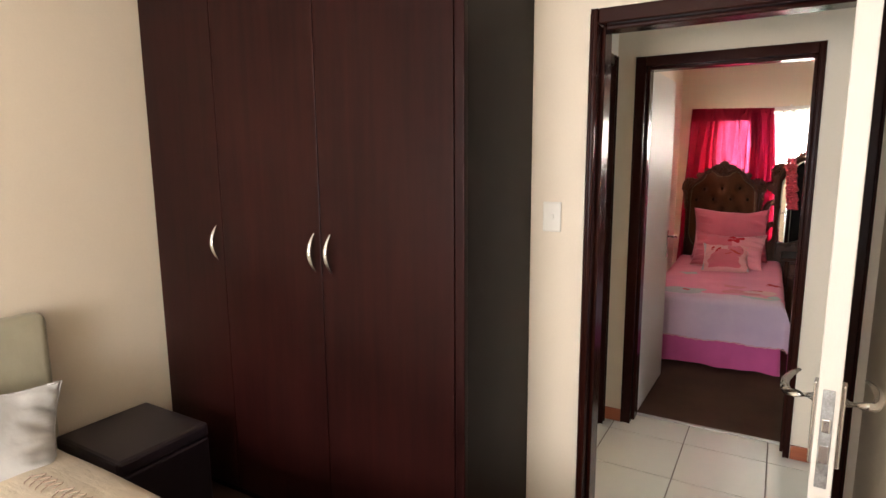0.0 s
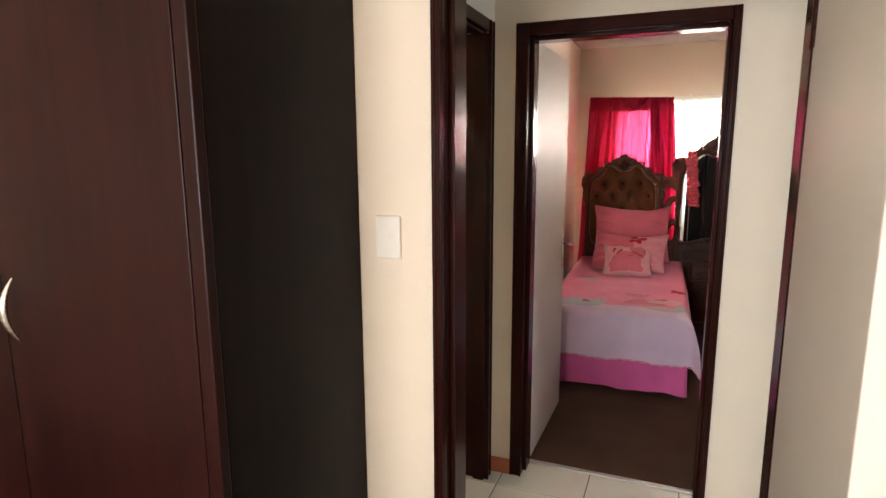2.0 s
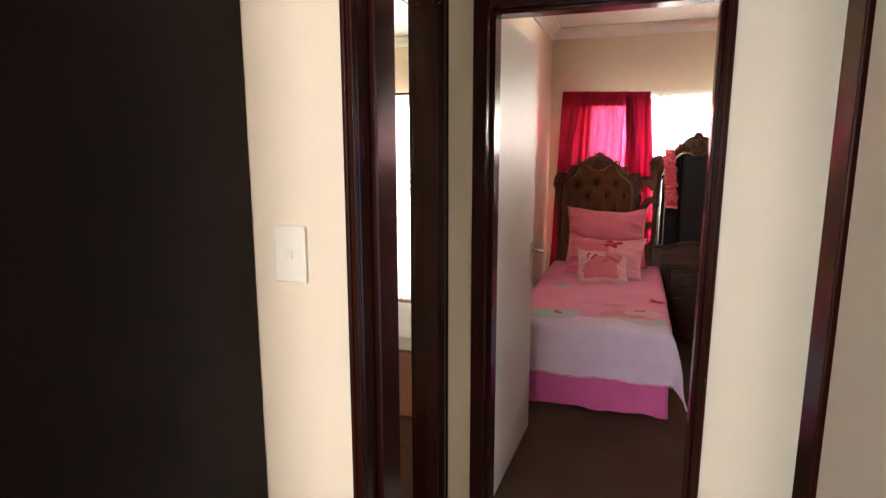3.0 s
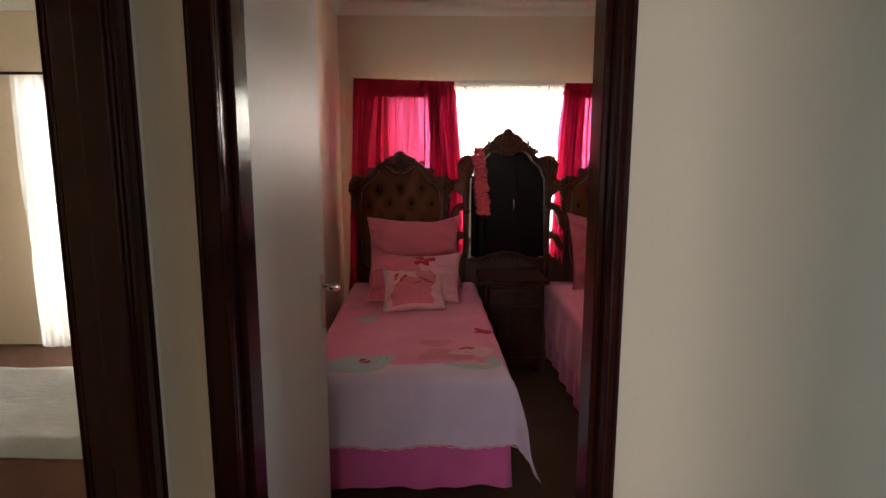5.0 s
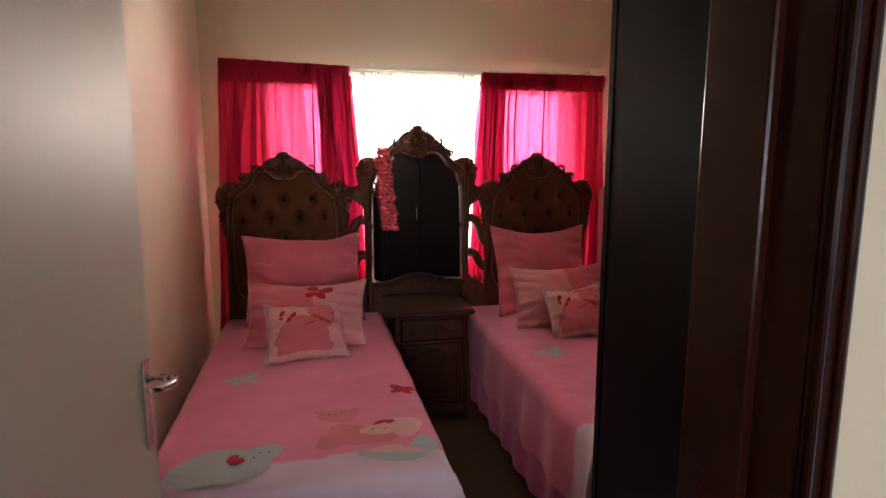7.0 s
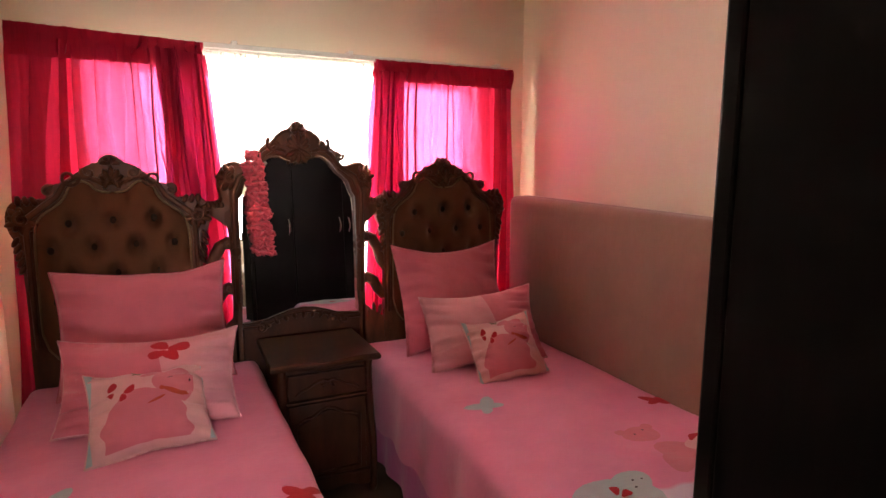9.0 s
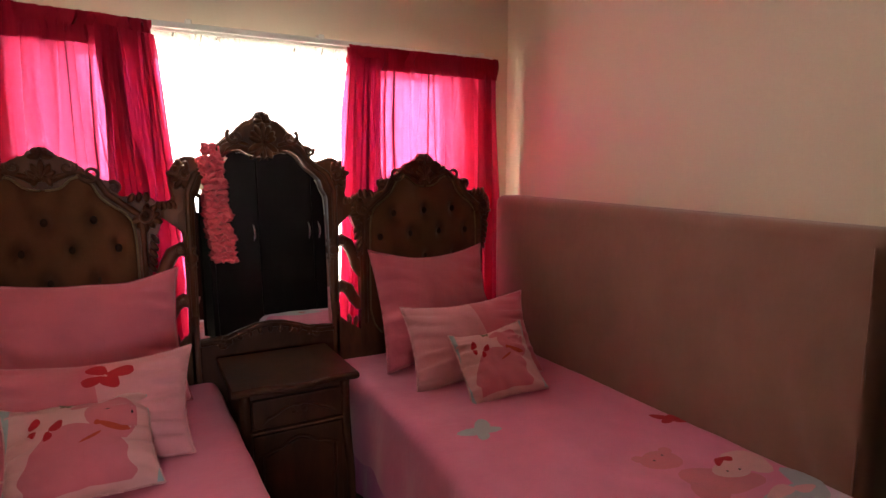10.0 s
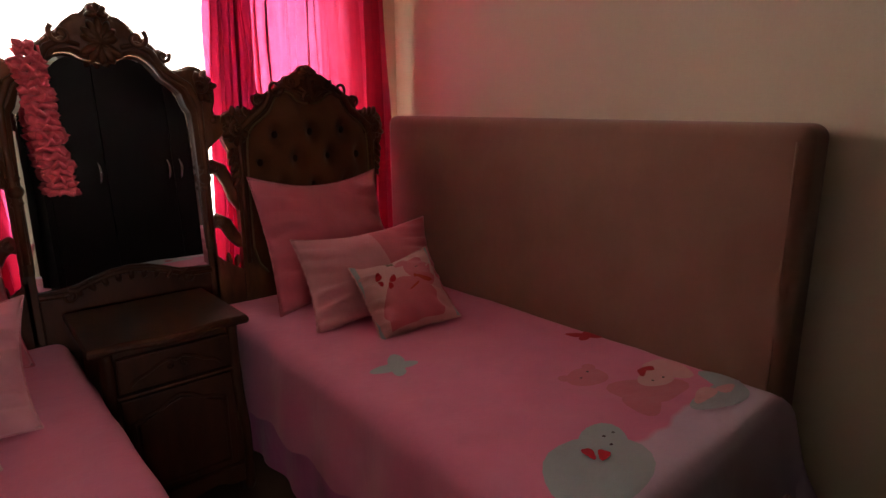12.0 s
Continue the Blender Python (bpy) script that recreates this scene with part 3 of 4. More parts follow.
w1 = wardrobe("wardrobe", LEFT1 + 0.003, -0.197, 0, WALL1 - 2.340, 2.36, [LEFT1 + 0.02, -1.355, -0.808, -0.234], [-1.385, -0.835, -0.755],
              "dark mahogany built-in wardrobe with three tall doors", MAHOG, ESPRESSO)
w1.matrix_world = pose(0, WALL1 - 0.002, 0)
# in the pink room the wardrobe faces the window
w2 = wardrobe("wardrobe", -2.312, -0.975, 0, 0.595, 2.36, [-2.292, -1.808, -1.360, -1.012], [-1.850, -1.765, -1.312],
              "dark wooden wardrobe with silver handles beside the door", NEAR_BLACK, NEAR_BLACK, 1.138)
# added panel: hides the lit wall strip that the mirror's left edge would reflect
part("mirror_dark_panel", boxes((-0.972, -0.818, -0.034, -0.014, 0, 2.36), bev=0.002), NEAR_BLACK, w2, "narrow dark panel added to darken the mirror's left edge")
w2.matrix_world = pose(0, ROOM2 + 0.003, 0.004, 0, 0, 180)


def cushion_point(w, h, t, seed, dent=0.7, pinch=0.085):
    def fn(u, v, side=-1, lift=0.0):
        """u across and v up, each -1 to 1; side -1 is the front."""
        x = 0.5 * w * u * (1 - pinch * (1 - v * v))
        z = 0.5 * h * v * (1 - pinch * (1 - u * u))
        puff = max(0.0, (1 - abs(u) ** 2.1) * (1 - abs(v) ** 2.1)) ** 0.62
        n = noise.noise((u * 1.7 + seed, v * 1.7, seed * 3.1)) * 0.16 + noise.noise((u * 5 + seed, v * 3.0, seed)) * 0.06
        flow = v * 15 + 3.5 * noise.noise((v * 2, seed, u * 1.2)) + 2.5 * u
        crease = max(0.0, abs(u) - 0.35) ** 1.6 * (math.sin(flow) + 0.5 * math.sin(flow * 2.3 + seed))
        rise = max(0.0, abs(v) - 0.55) ** 1.6 * math.sin(u * 13 + 3 * noise.noise((u * 2, seed, v)))
        y = side * (0.5 * t * puff * (1 + dent * n) + (0.052 * crease + 0.026 * rise) * min(1.0, puff * 1.6) + lift)
        # corners droop forwards, the upper edge sags between its ears
        y += -0.020 * (u * u * v * v) * (1 if v > 0 else 0.4)
        sag = -0.045 * h * (1 - u * u) * max(0.0, v) ** 2 + 0.03 * h * noise.noise((u * 1.8, v * 1.5, seed)) * abs(v)
        return Vector((x, y, z + 0.5 * h + sag))
    return fn


def cushion(name, label, m, w, h, t, material, seed, group="", n=40):
    th = thing(name, label=label, category="pillow", group=group)
    fn = cushion_point(w, h, t, seed)
    bm = bmesh.new()
    for side in (-1, 1):
        grid(bm, n, n, lambda a, b: fn(2 * a - 1, 2 * b - 1, side))
    bmesh.ops.remove_doubles(bm, verts=bm.verts, dist=0.0006)
    part("cover", bm, material, th, smooth=True)
    bm = bmesh.new()
    ring = [(u, -1) for u in np.linspace(-1, 1, 12)] + [(1, v) for v in np.linspace(-1, 1, 12)] + [(u, 1) for u in np.linspace(1, -1, 12)] + [(-1, v) for v in np.linspace(1, -1, 12)]
    for a, b in zip(ring, ring[1:]):
        if a != b:
            sweep(bm, [fn(*a), fn(*b)], 0.0028, n=5)
    part("seam", bm, material, th, smooth=True)
    th.matrix_world = m
    return th, fn


def patch(bm, fn, cu, cv, ru, rv, turn=0.0, lift=0.0035, n=16, wob=0.0, rings=4):
    """An oval of cloth laid on a surface fn(u, v, lift)."""
    c, s = math.cos(radians(turn)), math.sin(radians(turn))
    mid = bm.verts.new(fn(cu, cv, lift))
    last = None
    for r in range(1, rings + 1):
        ring = []
        for k in range(n):
            a = 2 * math.pi * k / n
            q = r / rings * (1 + wob * math.sin(3 * a + cu * 40))
            du, dv = ru * q * math.cos(a), rv * q * math.sin(a)
            ring.append(bm.verts.new(fn(cu + du * c - dv * s, cv + du * s + dv * c, lift)))
        for k in range(n):
            if last:
                bm.faces.new((last[k], last[(k + 1) % n], ring[(k + 1) % n], ring[k]))
            else:
                bm.faces.new((mid, ring[(k + 1) % n], ring[k]))
        last = ring


def butterfly(fn, cu, cv, size, turn, ku=1.0, kv=1.0, lift=0.0035):
    """Four wings and a body; ku, kv turn metres into the surface's own units."""
    bm = bmesh.new()
    for su, sv, ru, rv, tw in ((-0.46, 0.27, 0.56, 0.34, -32), (0.46, 0.27, 0.56, 0.34, 32), (-0.36, -0.33, 0.40, 0.27, 38), (0.36, -0.33, 0.40, 0.27, -38), (0.0, 0.0, 0.10, 0.42, 0)):
        c, s = math.cos(radians(turn)), math.sin(radians(turn))
        x, y = size * (su * c - sv * s), size * (su * s + sv * c)
        patch(bm, lambda a, b, l: fn(cu + (a) * ku, cv + (b) * kv, l), x, y, ru * size, rv * size, turn + tw, lift, 12, 0.08, 3)
    return bm


# bed against the cream wall
bed1 = thing("double_bed", (-1.71, 1.0, 0), "double bed with sage headboard and cream quilt", "bed")
_b = bmesh.new()
box(_b, -0.095, 0.0, -0.80, 0.80, 0.0, 0.985, 0.035, 4)
part("headboard", _b, OLIVE, bed1, "padded sage fabric headboard", True)
part("bed_base", boxes((0.005, 1.88, -0.72, 0.72, 0.05, 0.28), bev=0.02), OLIVE, bed1)
for xx, yy in ((0.1, -0.6), (0.1, 0.6), (1.78, -0.6), (1.78, 0.6)):
    part("foot", spin(bmesh.new(), [(0.025, 0.0), (0.03, 0.052)], (xx, yy, 0), 12), FRAME, bed1)


def quilt_top(x, y):
    return 0.535 + 0.012 * noise.noise((x * 3, y * 3, 4)) - 0.03 * max(0, abs(y) - 0.55) ** 2 * 30


def quilt(a, b):
    s = (b * 2 - 1) * 1.0
    x = 0.005 + a * 1.9
    e = max(0.0, abs(s) - 0.70)
    y = math.copysign(min(abs(s), 0.70) + 0.05 * (1 - math.exp(-e * 8)), s) * 1.0
    return (x, y, quilt_top(x, y) - max(0, e - 0.02) + 0.012 * math.sin(x * 16) * e)


_b = bmesh.new()
grid(_b, 40, 50, quilt)
part("quilt", _b, QUILT, bed1, "cream quilt with raised embroidery", True)
THREAD = cloth("pale_brown_thread", (0.40, 0.28, 0.20))
for k in range(9):
    _b = bmesh.new()
    cx, cy = 0.35 + 0.17 * (k % 5), 0.30 + 0.24 * (k // 5)
    for j in range(4):
        pts = [(cx + 0.035 * j + 0.02 * math.cos(a), cy + 0.018 * math.sin(a * 2) + 0.02 * math.sin(a), quilt_top(cx + 0.035 * j, cy) + 0.004) for a in np.linspace(0, 5.5, 12)]
        sweep(_b, pts, 0.0022, n=5)
    part("embroidery", _b, THREAD, bed1, "raised pale brown stitching", True)
cushion("pillow", "white linen cushion leaning on the headboard", pose(-1.45, 1.40, 0.455, -26, 14, 84), 0.52, 0.40, 0.16, LINEN, 31)

ns = thing("bedside_cube", (-1.505, 1.965, 0), "black leatherette bedside cube beside the bed", "bedside table")
part("body", boxes((-0.212, 0.212, -0.190, 0.190, 0.02, 0.428), bev=0.012), LEATHER, ns)
part("padded_top", boxes((-0.213, 0.213, -0.191, 0.191, 0.4285, 0.488), bev=0.014), LEATHER, ns, smooth=False)
for xx in (-0.17, 0.17):
    for yy in (-0.14, 0.14):
        part("foot", spin(bmesh.new(), [(0.016, 0.0), (0.018, 0.022)], (xx, yy, 0), 10), FRAME, ns)


# ---- pink bedroom: carved headboards and mirror ----
def lobe(bm, x, y, z, angle, length, width, thick):
    """A carved leaf: a flattened drop whose root is at (x, z)."""
    c, s = math.cos(radians(angle)), math.sin(radians(angle))
    rot = Matrix(((c, 0, -s), (0, 1, 0), (s, 0, c))).to_4x4()
    m = Matrix.Translation((x + c * length * 0.45, y, z + s * length * 0.45)) @ rot @ Matrix.Diagonal((length * 0.55, thick, width * 0.5, 1))
    bmesh.ops.create_uvsphere(bm, u_segments=8, v_segments=6, radius=1, matrix=m)


def leaves(th, z, y, rows):
    """A carved shell: one leaf is the crest, the others sit on it."""
    crest = None
    for x, dz, a, length, width, thick in rows:
        bm = bmesh.new()
        lobe(bm, x, y, z + dz, a, length, width, thick)
        # a raised vein down the middle
        c, s = math.cos(radians(a)), math.sin(radians(a))
        sweep(bm, [(x + c * length * q, y - thick * (0.95 - 0.5 * q * q), z + dz + s * length * q) for q in (0.05, 0.4, 0.7, 0.9)], [0.002, 0.003, 0.0025, 0.0012], 1.0, 6)
        ob = part("carved_leaf" if crest else "crest", bm, CARVED, crest or th, "" if crest else "carved shell crest", True)
        crest = crest or ob


def volute(bm, x, y, z, r, a0, turns, hand, rad, depth=0.9, steps=22):
    """A scroll that winds inwards."""
    pts, rr = [], []
    for k in range(steps + 1):
        u = k / steps
        a = radians(a0) + hand * 2 * math.pi * turns * u
        q = r * (1 - 0.86 * u)
        pts.append((x + q * math.cos(a), y - 0.010 * u, z + q * math.sin(a)))
        rr.append(rad * (1 - 0.55 * u))
    sweep(bm, pts, rr, depth, 7)


def both(rows):
    """A half outline from the middle to the side, mirrored into a whole."""
    return [(x, z) for x, z in rows] + [(-x, z) for x, z in reversed(rows) if abs(x) > 1e-6]


def softened(points, times=2):
    for _ in range(times):
        out = []
        for (x0, z0), (x1, z1) in zip(points, points[1:] + points[:1]):
            out += [(0.75 * x0 + 0.25 * x1, 0.75 * z0 + 0.25 * z1), (0.25 * x0 + 0.75 * x1, 0.25 * z0 + 0.75 * z1)]
        points = out
    return points


PANEL = [(0.0, 1.340), (0.055, 1.346), (0.085, 1.382), (0.118, 1.392), (0.152, 1.368), (0.172, 1.318), (0.205, 1.286), (0.258, 1.252), (0.286, 1.200), (0.289, 1.0), (0.289, 0.62), (0.0, 0.62)]
CREST = [(0.0, 1.498), (0.022, 1.495), (0.036, 1.472), (0.052, 1.468), (0.062, 1.455), (0.092, 1.452), (0.104, 1.432), (0.128, 1.425), (0.136, 1.400), (0.165, 1.390), (0.196, 1.368), (0.222, 1.376), (0.240, 1.368), (0.238, 1.348), (0.225, 1.330), (0.240, 1.308),
         (0.262, 1.318), (0.285, 1.312), (0.305, 1.322), (0.335, 1.312), (0.362, 1.300), (0.378, 1.262), (0.380, 1.215), (0.366, 1.175), (0.352, 1.150), (0.338, 1.095), (0.332, 0.90), (0.336, 0.62), (0.330, 0.0), (0.290, 0.0), (0.288, 0.35), (0.0, 0.35)]


def headboard(at):
    th = thing("carved_headboard", at, "carved dark walnut headboard with buttoned brown velvet", "headboard", "carved headboards")
    bm = bmesh.new()
    slab(bm, softened(both(CREST), 1), -0.022, 0.016, 0.006)
    part("frame", bm, CARVED, th)
    bm = bmesh.new()
    for s in (-1, 1):
        # running scrolls beside the crest
        volute(bm, s * 0.150, -0.028, 1.402, 0.036, 90 + s * 90, 1.3, s, 0.0095)
        volute(bm, s * 0.224, -0.026, 1.350, 0.024, 90 + s * 40, 1.25, -s, 0.008)
        volute(bm, s * 0.082, -0.030, 1.425, 0.026, 90 - s * 60, 1.2, -s, 0.008)
        sweep(bm, [(s * x, -0.026, z) for x, z in ((0.03, 1.372), (0.07, 1.398), (0.12, 1.412), (0.17, 1.378), (0.20, 1.325), (0.25, 1.285), (0.30, 1.245), (0.312, 1.18), (0.312, 1.0), (0.310, 0.7))], [0.008, 0.011, 0.012, 0.012, 0.013, 0.014, 0.014, 0.012, 0.011, 0.010], 0.9, 8)
        # leaf cluster on the shoulder
        for k in range(8):
            a = (80 - k * 34) if s > 0 else (100 + k * 34)
            lobe(bm, s * 0.322, -0.024, 1.235, a, 0.066 if k % 2 else 0.056, 0.030, 0.014)
        volute(bm, s * 0.322, -0.036, 1.238, 0.030, 90, 1.4, -s, 0.0085)
        for k in range(5):
            lobe(bm, s * (0.340 - 0.004 * k), -0.022, 1.165 - 0.028 * k, -90 + s * 32, 0.046, 0.022, 0.011)
        for k in range(3):
            lobe(bm, s * (0.270 + 0.030 * k), -0.024, 1.292, 90 - s * (25 - 12 * k), 0.040, 0.024, 0.011)
    part("scrollwork", bm, CARVED, th, "relief scrolls and leaves", True)
    leaves(th, 1.378, -0.026, [(0, 0, a, 0.078 - 0.0004 * abs(a - 90), 0.026, 0.014) for a in (90, 64, 116, 38, 142, 16, 164)]
           + [(0, 0.084, a, 0.036 if a in (45, 90, 135) else 0.042, 0.022, 0.013) for a in (90, 45, 135, 0, 180)]
           + [(s * 0.03, 0.007, 90 - s * 75, 0.060, 0.024, 0.012) for s in (-1, 1)] + [(s * 0.012, 0.022, -90 + s * 20, 0.050, 0.024, 0.015) for s in (-1, 1)])
    # tufted panel: a fan from the outline inwards over a padded surface
    ol = softened(both(PANEL), 2)
    btn = [(-0.165, 1.215), (-0.005, 1.225), (0.150, 1.230), (-0.235, 1.105), (-0.080, 1.115), (0.075, 1.120), (0.225, 1.120), (-0.155, 1.0), (0.0, 1.0), (0.155, 1.0), (-0.23, 0.89), (-0.08, 0.89), (0.08, 0.89), (0.23, 0.89)]
    ctr = Vector((0.0, 1.02))
    bm = bmesh.new()
    rings, N = [], 40
    for r in range(N + 1):
        q = r / N
        ring = []
        for x, z in ol:
            p = ctr + (Vector((x, z)) - ctr) * q
            puff = 0.034 * (1 - q ** 5)
            dip = sum(math.exp(-((p.x - bx) ** 2 / 0.0006 + (p.y - bz) ** 2 / 0.0013)) for bx, bz in btn)
            ring.append(bm.verts.new((p.x, -0.026 - puff + 0.034 * min(1.0, dip), p.y)))
        rings.append(ring)
    n = len(ol)
    for a, b in zip(rings, rings[1:]):
        for k in range(n):
            bm.faces.new((a[k], a[(k + 1) % n], b[(k + 1) % n], b[k]))
    bmesh.ops.remove_doubles(bm, verts=rings[0], dist=0.001)
    pad = part("panel", bm, VELVET, th, "buttoned brown velvet panel", True)
    for bx, bz in btn:
        b2 = bmesh.new()
        bmesh.ops.create_uvsphere(b2, u_segments=10, v_segments=6, radius=1, matrix=Matrix.Translation((bx, -0.029, bz)) @ Matrix.Diagonal((0.013, 0.007, 0.016, 1)))
        part("button", b2, VELVET_D, pad, smooth=True)
    bm = bmesh.new()
    edge = [(x, -0.031, z) for x, z in ol if z > 0.63]
    sweep(bm, sorted([p for p in edge if p[0] >= 0], key=lambda p: (p[0] > 0.2, p[0] if p[0] <= 0.2 else -p[2])), 0.0042, 1.0, 6)
    sweep(bm, sorted([p for p in edge if p[0] <= 0], key=lambda p: (p[0] < -0.2, -p[0] if p[0] >= -0.2 else -p[2])), 0.0042, 1.0, 6)
    part("piping", bm, GILT, th, "worn gilt edge bead", True)
    return th


HB_Y = 7.105
hb1 = headboard((0.174, HB_Y, 0.004))
copy_thing(hb1, Matrix.Translation((1.708, HB_Y, 0.004)))

M_OUT = [(0.0, 1.660), (0.020, 1.656), (0.034, 1.634), (0.048, 1.622), (0.070, 1.618), (0.100, 1.592), (0.120, 1.566), (0.150, 1.552), (0.180, 1.522), (0.202, 1.520), (0.210, 1.508), (0.200, 1.488), (0.206, 1.466), (0.228, 1.452), (0.255, 1.462), (0.285, 1.474), (0.318, 1.466), (0.345, 1.446), (0.366, 1.402), (0.366, 1.350),
         (0.352, 1.305), (0.372, 1.292), (0.405, 1.292), (0.405, 1.232), (0.362, 1.218), (0.330, 1.196), (0.322, 1.10), (0.320, 0.78)]
M_IN = [(0.0, 1.470), (0.050, 1.480), (0.090, 1.502), (0.125, 1.498), (0.160, 1.470), (0.188, 1.425), (0.215, 1.405), (0.245, 1.375), (0.258, 1.330), (0.276, 1.300), (0.280, 1.10), (0.280, 0.78)]


def dressing_mirror(at):
    th = thing("carved_mirror", at, "tall arched mirror in a carved walnut frame", "mirror")
    # the frame is a band between its inner and outer outlines
    def resample(rows, n):
        pts = [Vector(p) for p in rows]
        d = [0.0]
        for a, b in zip(pts, pts[1:]):
            d.append(d[-1] + (b - a).length)
        out = []
        for k in range(n):
            t = d[-1] * k / (n - 1)
            i = max(j for j in range(len(d) - 1) if d[j] <= t + 1e-9)
            out.append(pts[i].lerp(pts[i + 1], (t - d[i]) / (d[i + 1] - d[i])))
        return out
    bm = bmesh.new()
    n = 60
    for s in (-1, 1):
        o, i = resample(M_OUT, n), resample(M_IN, n)
        rows = []
        for a, b in zip(o, i):
            mid = a.lerp(b, 0.5)
            rows.append([bm.verts.new((s * p.x, y, p.y)) for p, y in ((a, 0.012), (a, -0.014), (a.lerp(b, 0.14), -0.024), (mid, -0.030), (a.lerp(b, 0.86), -0.026), (b, -0.014), (b, 0.012))])
        for p, q in zip(rows, rows[1:]):
            for k in range(7):
                bm.faces.new((p[k], p[(k + 1) % 7], q[(k + 1) % 7], q[k]))
    bmesh.ops.remove_doubles(bm, verts=bm.verts, dist=0.0005)
    part("frame", bm, CARVED, th)
    bm = bmesh.new()
    for s in (-1, 1):
        volute(bm, s * 0.112, -0.036, 1.552, 0.034, 90 - s * 40, 1.3, -s, 0.009)
        volute(bm, s * 0.194, -0.030, 1.500, 0.022, 90 - s * 60, 1.3, -s, 0.008)
        sweep(bm, [(s * x, -0.032, z) for x, z in ((0.06, 1.52), (0.11, 1.535), (0.155, 1.51), (0.185, 1.46), (0.225, 1.43), (0.27, 1.40), (0.30, 1.33), (0.302, 1.2), (0.300, 1.0), (0.300, 0.82))], [0.008, 0.011, 0.012, 0.012, 0.012, 0.013, 0.013, 0.011, 0.011, 0.011], 0.8, 8)
        for k in range(7):
            a = (95 - k * 30) if s > 0 else (85 + k * 30)
            lobe(bm, s * 0.306, -0.030, 1.398, a, 0.070 if k % 2 else 0.058, 0.030, 0.015)
        volute(bm, s * 0.306, -0.042, 1.400, 0.030, 90, 1.4, -s, 0.009)
        for k in range(4):
            lobe(bm, s * (0.345 + 0.018 * k), -0.022, 1.262, 90 - s * 20, 0.036, 0.022, 0.011)
        bmesh.ops.create_uvsphere(bm, u_segments=12, v_segments=8, radius=0.024, matrix=Matrix.Translation((s * 0.298, -0.026, 1.058)))
        for z in (1.02, 1.10):
            spin(bm, [(0.017, -0.008), (0.020, 0.0), (0.017, 0.008)], (s * 0.298, -0.022, z), 12)
    part("scrollwork", bm, CARVED, th, "relief scrolls and leaves", True)
    leaves(th, 1.532, -0.034, [(0, 0, a, 0.088 - 0.0004 * abs(a - 90), 0.030, 0.016) for a in (90, 66, 114, 42, 138, 18, 162)]
           + [(0, 0.090, a, 0.038, 0.024, 0.014) for a in (90, 40, 140, -10, 190)] + [(0, -0.004, a, 0.070 if a == -90 else 0.074, 0.030, 0.017) for a in (-90, -60, -120, -30, -150)])
    # openwork arms reaching towards the headboards
    for s in (-1, 1):
        for pts in (((0.300, 1.085), (0.335, 1.100), (0.365, 1.085), (0.392, 1.035), (0.410, 0.975), (0.436, 0.935), (0.470, 0.925)), ((0.300, 0.870), (0.335, 0.888), (0.368, 0.868), (0.392, 0.822), (0.420, 0.790), (0.455, 0.782), (0.470, 0.785))):
            bm = bmesh.new()
            sweep(bm, [(s * x, -0.004, z) for x, z in pts], [0.026, 0.029, 0.028, 0.027, 0.028, 0.026, 0.018], 0.6, 8)
            volute(bm, s * pts[1][0], -0.018, pts[1][1] - 0.006, 0.020, 90, 1.2, -s, 0.006)
            part("arm", bm, CARVED, th, "curved openwork arm", True)
        bm = bmesh.new()
        for k in range(5):
            lobe(bm, s * (0.345 + 0.026 * k), -0.008, 0.690, 90 + s * (18 - 14 * k), 0.050 + 0.012 * (k % 2), 0.024, 0.012)
        slab(bm, [(s * x, z) for x, z in ((0.30, 0.30), (0.452, 0.30), (0.452, 0.668), (0.415, 0.672), (0.38, 0.700), (0.33, 0.730), (0.30, 0.78))], -0.018, 0.012, 0.004)
        part("lower_bracket", bm, CARVED, th, smooth=False)
        part("post", boxes((s * 0.282, s * 0.322, -0.018, 0.014, 0.0, 0.80), bev=0.005), CARVED, th)
    # apron under the glass
    wave = [(-0.285, 0.716), (-0.255, 0.716), (-0.215, 0.716), (-0.17, 0.726), (-0.115, 0.746), (-0.06, 0.762), (0.0, 0.768), (0.06, 0.762), (0.115, 0.746), (0.17, 0.726), (0.215, 0.716), (0.255, 0.716), (0.285, 0.716)]
    bm = bmesh.new()
    slab(bm, wave + [(0.285, 0.36), (-0.285, 0.36)], -0.030, 0.010, 0.005)
    sweep(bm, [(x, -0.030, z - 0.018) for x, z in wave], 0.0105, 1.0, 8)
    for k in range(9):
        x = -0.16 + 0.04 * k
        lobe(bm, x, -0.032, 0.676 + 0.040 * math.cos(x * 8), 90 - x * 260, 0.042, 0.022, 0.011)
    for s in (-1, 1):
        volute(bm, s * 0.20, -0.034, 0.690, 0.026, 90, 1.3, s, 0.008)
    part("apron", bm, WALNUT, th, "waved carved apron", False)
    # glass with a bevelled rim
    inner = [(x, z) for x, z in softened(both(M_IN + [(0.280, 0.70), (0.0, 0.70)]), 1)]
    cx, cz = 0.0, 1.1
    bm = bmesh.new()
    a = [bm.verts.new((cx + (x - cx) * 1.01, 0.000, cz + (z - cz) * 1.01)) for x, z in inner]
    b = [bm.verts.new((x - math.copysign(min(0.015, abs(x)), x), -0.0022, cz + (z - cz) * 0.968)) for x, z in inner]
    for k in range(len(a)):
        bm.faces.new((a[k], a[(k + 1) % len(a)], b[(k + 1) % len(a)], b[k]))
    bm.faces.new(b)
    back = [bm.verts.new((v.co.x, 0.004, v.co.z)) for v in a]
    for k in range(len(a)):
        bm.faces.new((a[k], a[(k + 1) % len(a)], back[(k + 1) % len(a)], back[k]))
    bm.faces.new(back)
